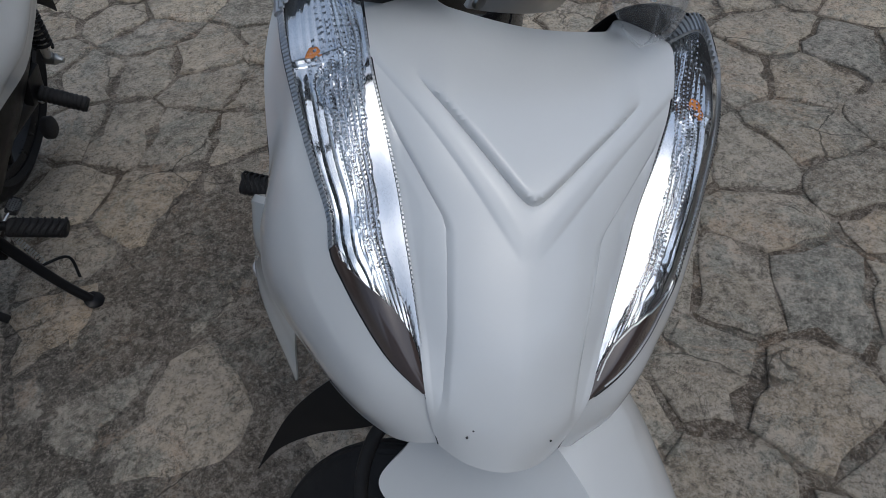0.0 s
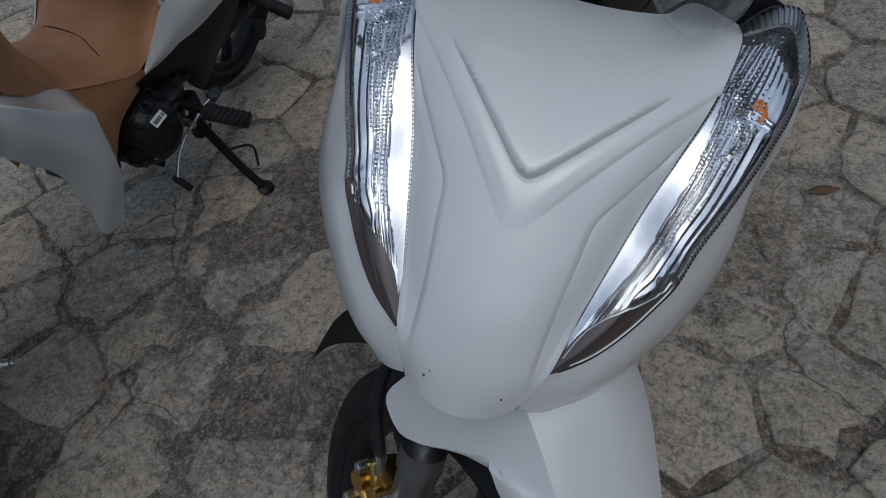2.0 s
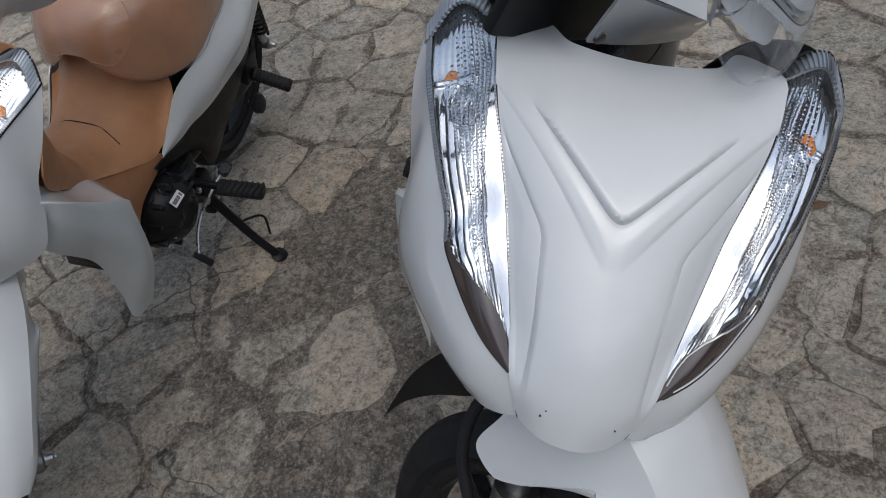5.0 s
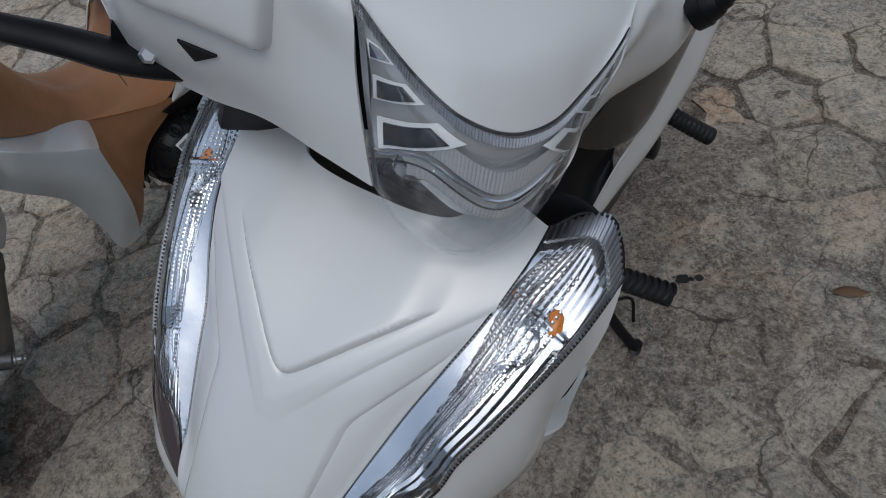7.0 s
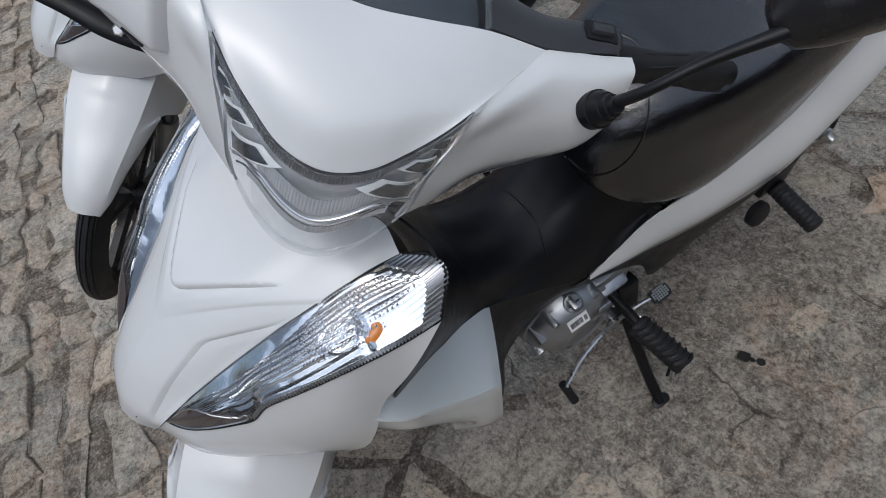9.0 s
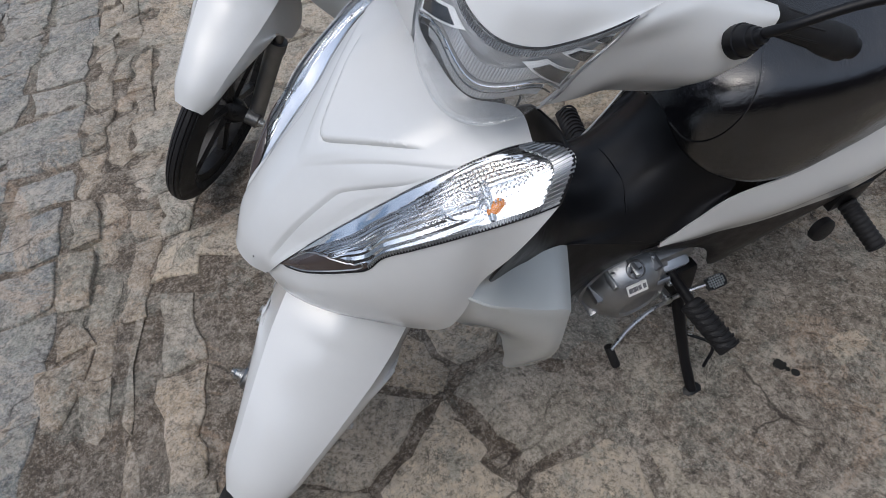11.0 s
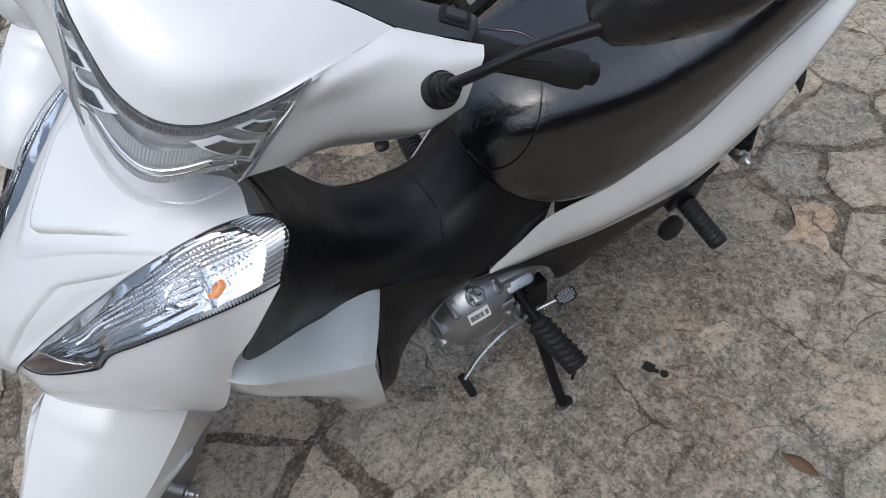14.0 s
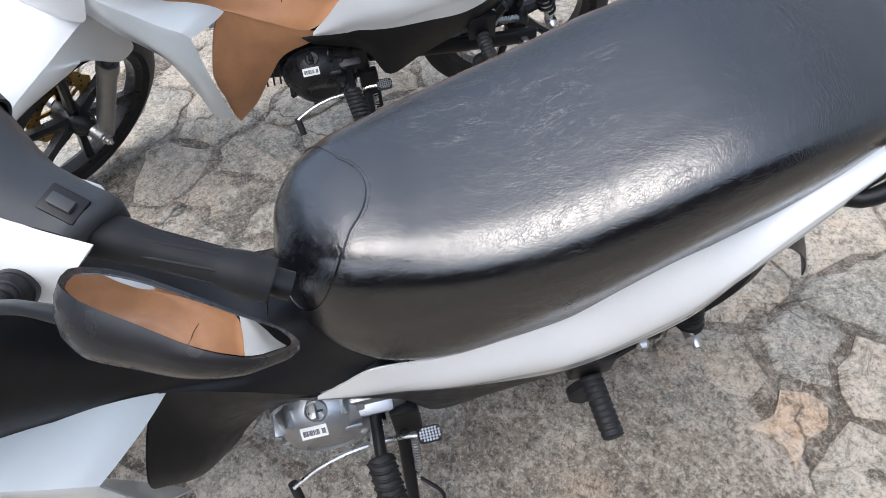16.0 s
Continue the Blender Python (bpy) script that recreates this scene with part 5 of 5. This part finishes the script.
    rims = [outline * k for k in (0.93, 1.0, 1.01, 0.97, 0.88, 0.72, 0.40, 0.05)]
    deep = (0.000, 0.002, -0.004, -0.012, -0.020, -0.027, -0.031, -0.032)
    g = np.array([[c + ex * x + ez * z + ey * d * (0.95 - 6.5 * x) for x, z in r] for r, d in zip(rims, deep)])
    bm = add_grid(bmesh.new(), g, True)
    P("mirror_shell", turned(bm), SHELL, mirror, "black plastic mirror shell", 50)
    bm = bmesh.new()
    bm.faces.new([bm.verts.new(c + ex * x * 0.935 + ez * z * 0.935 + ey * 0.0005) for x, z in outline])
    P("mirror_glass", turned(bm), MIRROR, mirror, "silvered mirror glass")


# ---- ground ----
rng = np.random.default_rng(7)


def front_rows():
    """Rows of cut stones and a strip of rubble along the slanting front edge."""
    out = []
    for v0, v1, step, kind in ((-2.72, -2.52, 0.31, "cut"), (-2.50, -2.30, 0.28, "cut"), (-2.28, -2.08, 0.30, "cut"), (-2.06, -1.86, 0.27, "cut"), (-1.84, -1.64, 0.29, "cut"), (-1.62, -1.41, 0.30, "cut"), (-1.39, -1.17, 0.28, "cut"), (-1.15, -0.945, 0.27, "cut"), (-0.925, -0.715, 0.26, "cut"),
                               (-0.705, -0.615, 0.19, "rubble"), (-0.615, -0.535, 0.25, "rubble"), (-0.515, -0.445, 0.24, "rubble"), (-0.440, -0.30, 0.26, "slab")):
        x = -4.5
        while x < 4.3:
            w = step * rng.uniform(0.65, 1.4)
            jit = 0.012 if kind == "cut" else 0.018
            q = np.array([(x, v0), (x + w, v0), (x + w, v1), (x, v1)]) + rng.normal(0, jit, (4, 2))
            if kind != "cut" and rng.random() < 0.6:
                q = np.insert(q, 2, q[1:3].mean(0) + rng.normal(0, 0.02, 2), 0)
            q[:, 1] -= 0.14 * q[:, 0]
            out.append((q, kind))
            x += w + 0.004
    return out


def jittered():
    """Sites of the free flagstones."""
    free = [(0.79, 1.08), (0.97, 1.04), (0.83, 1.36), (0.65, 1.12), (0.64, 0.90), (0.66, 0.71), (0.64, 0.44), (0.83, 0.34), (0.54, 1.32), (0.36, 1.24), (0.27, 1.44), (0.16, 1.36), (0.15, 1.54), (0.41, 1.52),
            (0.25, 1.64), (0.60, 1.54), (0.03, 1.75), (0.48, 1.93), (-0.52, 1.59), (-0.58, 1.35), (-0.89, 0.40), (-0.62, 0.18), (-0.92, 0.12), (-1.24, 0.43), (-0.38, 0.20), (-0.39, 0.40), (0.27, 0.14), (0.07, 0.0), (0.45, 0.38),
            (-0.74, 0.31), (1.14, 1.11), (1.27, 1.37), (0.78, 0.66), (-0.81, 1.93), (-0.94, 1.72), (-0.42, -0.14), (-0.15, -0.12), (0.45, 0.0), (0.62, 0.18), (0.30, -0.16)]
    for _ in range(11000):
        q = np.array((rng.uniform(-4.5, 4.3), rng.uniform(-0.7, 4.3)))
        d = np.array(free) - q
        if q[1] + 0.14 * q[0] > -0.20 and (d**2).sum(1).min() > (0.150 + 0.16 * abs(noise.noise(Vector((q[0] * 1.7, q[1] * 1.7, 3.0))))) ** 2:
            free.append(tuple(q))
    return np.array(free)


def cell(sites, i):
    """The Voronoi cell of a site, as a polygon."""
    p = sites[i]
    poly = [p + np.array(q) for q in ((-0.4, -0.4), (0.4, -0.4), (0.4, 0.4), (-0.4, 0.4))]
    near = np.argsort(((sites - p) ** 2).sum(1))[1:22]
    for k in near:
        n = sites[k] - p
        m = (sites[k] + p) / 2
        out = []
        for a, b in zip(poly, poly[1:] + poly[:1]):
            da, db = (a - m) @ n, (b - m) @ n
            if da <= 0:
                out.append(a)
            if da * db < 0:
                out.append(a + (b - a) * da / (da - db))
        poly = out
        if len(poly) < 3:
            return None
    return np.array(poly)


def stone_rings(poly, gap):
    """Outlines of one flagstone: worn edge below, rim, and the dished top."""
    c = poly.mean(0)
    pts = []
    for a, b in zip(poly, np.roll(poly, -1, 0)):
        k = max(1, int(round(np.linalg.norm(b - a) / 0.055)))
        for t in np.arange(k) / k:
            pts.append(a + (b - a) * t + (rng.normal(0, 0.008, 2) if t else rng.normal(0, 0.005, 2)))
    d = np.array(pts) - c
    rr = np.linalg.norm(d, axis=1, keepdims=True)
    own = gap * rng.uniform(0.5, 1.7, (len(pts), 1))
    return c, c + d * (1 - own / np.maximum(rr, gap * 3)), c + d * (1 - (own + rng.uniform(0.004, 0.010, (len(pts), 1))) / np.maximum(rr, gap * 4))


def stone_mesh(bm, poly, gap, z, lean):
    c, low, top = stone_rings(poly, gap)
    zt = lambda q: z + (q - c) @ lean  # noqa: E731
    a = [bm.verts.new((*q, -0.02)) for q in low]
    b = [bm.verts.new((*q, zt(q) - 0.004)) for q in low]
    t = [bm.verts.new((*q, zt(q))) for q in top]
    m = bm.verts.new((*c, z + 0.002))
    k = len(low)
    for i in range(k):
        j = (i + 1) % k
        bm.faces.new((a[i], a[j], b[j], b[i])), bm.faces.new((b[i], b[j], t[j], t[i])), bm.faces.new((t[i], t[j], m))


CEMENT = smear(Mat("cement_wash", (0.2, 0.19, 0.17), 0.92, 0, 0, 0.2), (0.165, 0.154, 0.136), 1.3, 0.6, 1.0, (1.78, 1.71, 1.62), 0.40).m
# Darker copy of the cement wash, used on faces with x below 0.
DARK_CEMENT = smear(Mat("dark_cement_wash", (0.2, 0.19, 0.17), 0.85, 0, 0, 0.3), (0.145, 0.135, 0.120), 1.3, 0.6, 1.0, (1.46, 1.40, 1.32), 0.68).m
MORTAR = smear(Mat("mortar", (0.2, 0.19, 0.17), 0.92, 0, 0, 0.2), (0.098, 0.086, 0.072), 1.3, 0.35, 0.85, (1.66, 1.58, 1.48), 0.35).m
STONE = stone_mat("flagstone", [(0.0, (0.28, 0.265, 0.235)), (0.3, (0.36, 0.335, 0.285)), (0.55, (0.19, 0.195, 0.187)), (0.75, (0.32, 0.28, 0.225)), (1.0, (0.16, 0.17, 0.166))])
BLUE = stone_mat("blue_grey_stone", [(0.0, (0.15, 0.172, 0.192)), (0.5, (0.185, 0.205, 0.222)), (1.0, (0.23, 0.24, 0.245))])
RUBBLE = stone_mat("tan_rubble", [(0.0, (0.22, 0.192, 0.158)), (0.5, (0.27, 0.242, 0.205)), (1.0, (0.18, 0.168, 0.145))])
ORANGE = stone_mat("ochre_stone", [(0.0, (0.31, 0.245, 0.185)), (1.0, (0.33, 0.255, 0.19))])


def washed(x, y):
    """How deep the cement wash lies over the flagstones: two worn patches round the parking places."""
    return max(0.9 * math.exp(-(((x + 0.45) / 0.44) ** 2 + ((y - 0.60) / 0.66) ** 2) ** 2), math.exp(-(((x - 0.34) / 0.36) ** 2 + ((y - 0.88) / 0.54) ** 2) ** 2))


def build_ground():
    bm = bmesh.new()
    bmesh.ops.create_grid(bm, x_segments=170, y_segments=170, size=3.2)
    bmesh.ops.translate(bm, verts=bm.verts, vec=(0, 1.0, 0))
    for v in bm.verts:
        flat = washed(v.co.x, v.co.y)
        v.co.z = -0.008 + 0.0115 * flat + 0.004 * noise.noise(v.co * 3) + 0.004 * noise.noise(v.co * 11) + 0.003 * noise.noise(v.co * 27)
    edge = [v for v in bm.verts if v.is_boundary]
    ring = bmesh.ops.extrude_edge_only(bm, edges=[e for e in bm.edges if e.is_boundary])["geom"]
    for v in ring:
        if isinstance(v, bmesh.types.BMVert):
            v.co.x, v.co.y, v.co.z = v.co.x * 300, (v.co.y - 1) * 300 + 1, -0.012
    ground = part("ground", bm, MORTAR, None, "", 180)
    ground.data.materials.append(CEMENT)
    ground.data.materials.append(DARK_CEMENT)
    for fc in ground.data.polygons:
        ragged = 0.25 * noise.noise(fc.center * 9) + 0.15 * noise.noise(fc.center * 23)
        fc.material_index = int(max(abs(fc.center.x), abs(fc.center.y - 1)) < 3.1 and washed(fc.center.x, fc.center.y) + ragged > 0.30) * (2 if fc.center.x + 0.3 * ragged < 0.0 else 1)
    tagged(ground, "rough grey mortar bed between worn flagstones", "ground", kind="structure")
    sites = jittered()
    joined = {k: (bmesh.new(), m) for k, m in (("free", STONE), ("cut", BLUE), ("rubble", RUBBLE), ("slab", STONE))}
    pieces = [(cell(sites, i), "free", sites[i]) for i in range(len(sites))] + [(q, k, q.mean(0)) for q, k in front_rows()]
    pieces = [(q, k, c) for q, k, c in pieces if q is not None and (k != "free" or (q[:, 1] + 0.14 * q[:, 0]).mean() > -0.24)]
    pieces.sort(key=lambda e: ((e[2][0] + 0.1) / 1.0) ** 2 + ((e[2][1] - 0.5) / 1.15) ** 2)
    for rank, (poly, kind, (x, y)) in enumerate(pieces):
        gap = rng.uniform(0.006, 0.011) if kind == "cut" else rng.uniform(0.003, 0.008) if kind == "rubble" else rng.uniform(0.006, 0.016)
        z, lean = rng.normal(0, 0.0022), rng.normal(0, 0.010, 2)
        if kind == "rubble":
            z, lean = rng.normal(0.001, 0.005), rng.normal(0, 0.05, 2)
        ochre = (x - 0.27) ** 2 + (y - 1.44) ** 2 < 0.002
        if ochre:
            gap = 0.030
        if rank < 295:
            bm = bmesh.new()
            stone_mesh(bm, poly, gap, z, lean)
            part("stone", bm, ORANGE if ochre else joined[kind][1], ground, "", 60)
        else:
            stone_mesh(joined[kind][0], poly, gap, z, lean)
    for kind, what in (("free", "worn grey-brown flagstones"), ("cut", "blue-grey cut stones"), ("rubble", "tan rubble stones"), ("slab", "narrow grey-brown slabs")):
        tagged(part("outer_stones", joined[kind][0], joined[kind][1], ground, what), kind="stuff")
    # Walls out of view, added to shape reflections and skylight on the scooters.
    for nm, foot, mat, what in (
            ("unseen_wall_north", [(-4.7, -0.7, 4.6), (-4.7, 4.3, 4.6)], PLASTER, "unseen plain grey wall, added to shape reflections and light"),
            ("unseen_wall_east", [(-4.6, 4.4, 6.4), (4.3, 4.4, 6.4)], PLASTER, "unseen plain grey wall, added to shape reflections and light"),
            ("unseen_wall_west", [(4.4, -6.5, 2.2), (4.4, -4.4, 3.4), (4.4, -2.4, 2.2), (4.4, -0.9, 3.2), (4.4, 0.4, 2.6), (4.4, 4.5, 2.6)], BROWN, "unseen dark brown wall with a gabled top, added to shape reflections and light"),
            ("unseen_wall_south", [(-4.6, -6.6, 4.4), (0.9, -6.6, 4.4), (2.6, -6.6, 3.4), (4.3, -6.6, 4.4)], PLASTER, "unseen plain grey wall, added to shape reflections and light")):
        bm = bmesh.new()
        base = [bm.verts.new((x, y, -0.01)) for x, y, _ in (foot[0], foot[-1])]
        bm.faces.new(base + [bm.verts.new(q) for q in foot[::-1]])
        thick = (0.2 * (1 if foot[0][0] > 0 else -1), 0, 0) if foot[0][0] == foot[-1][0] else (0, 0.2 * (1 if foot[0][1] > 0 else -1), 0)
        ext = bmesh.ops.extrude_face_region(bm, geom=list(bm.faces))["geom"]
        bmesh.ops.translate(bm, verts=[e for e in ext if isinstance(e, bmesh.types.BMVert)], vec=thick)
        tagged(part(nm, bm, mat, None, "", 20), what, "wall", kind="structure")
    bm = bmesh.new()
    for cx, cy, r in ((0.362, 0.866, 0.014), (0.392, 0.880, 0.009), (0.378, 0.872, 0.006)):
        vs = [bm.verts.new((cx + r * (1 + 0.35 * noise.noise(Vector((a * 2, cx * 50, 0)))) * math.cos(a), cy + 0.9 * r * (1 + 0.35 * noise.noise(Vector((0, a * 2, cx * 60)))) * math.sin(a), 0.016)) for a in np.linspace(0, 2 * np.pi, 18, endpoint=False)]
        bm.faces.new(vs)
    tagged(part("oil_stain", bm, OIL, None), "dark oil drips on the flagstones", "stain", kind="structure")
    bm = bmesh.new()
    add_grid(bm, skin([[(0.640, 0.938, 0.010), (0.640, 0.940, 0.010), (0.640, 0.942, 0.010)], [(0.660, 0.935, 0.012), (0.660, 0.948, 0.018), (0.662, 0.962, 0.011)],
                       [(0.680, 0.940, 0.011), (0.680, 0.952, 0.016), (0.682, 0.966, 0.010)], [(0.706, 0.958, 0.010), (0.706, 0.959, 0.010), (0.706, 0.960, 0.010)]], 7, 11))
    tagged(part("dry_leaf", bm, LEAF, None), "curled dry brown leaf lying on a flagstone", "leaf")


LEAN = radians(15.06)
build_scooter("motor_scooter", Matrix.Translation((0, 0, 0.004)) @ Matrix.Rotation(LEAN, 4, "Y"), (BLACK, SEAT, ALLOY),
              "white motor scooter with black seat, leaning on its side stand")
build_scooter("motor_scooter", Matrix.Translation((-0.987, 0.075, 0.014)) @ Matrix.Rotation(LEAN, 4, "Y"), (TAN, SEAT_TAN, ENGINE_BLACK),
              "white motor scooter with tan seat, leaning on its side stand")
build_ground()
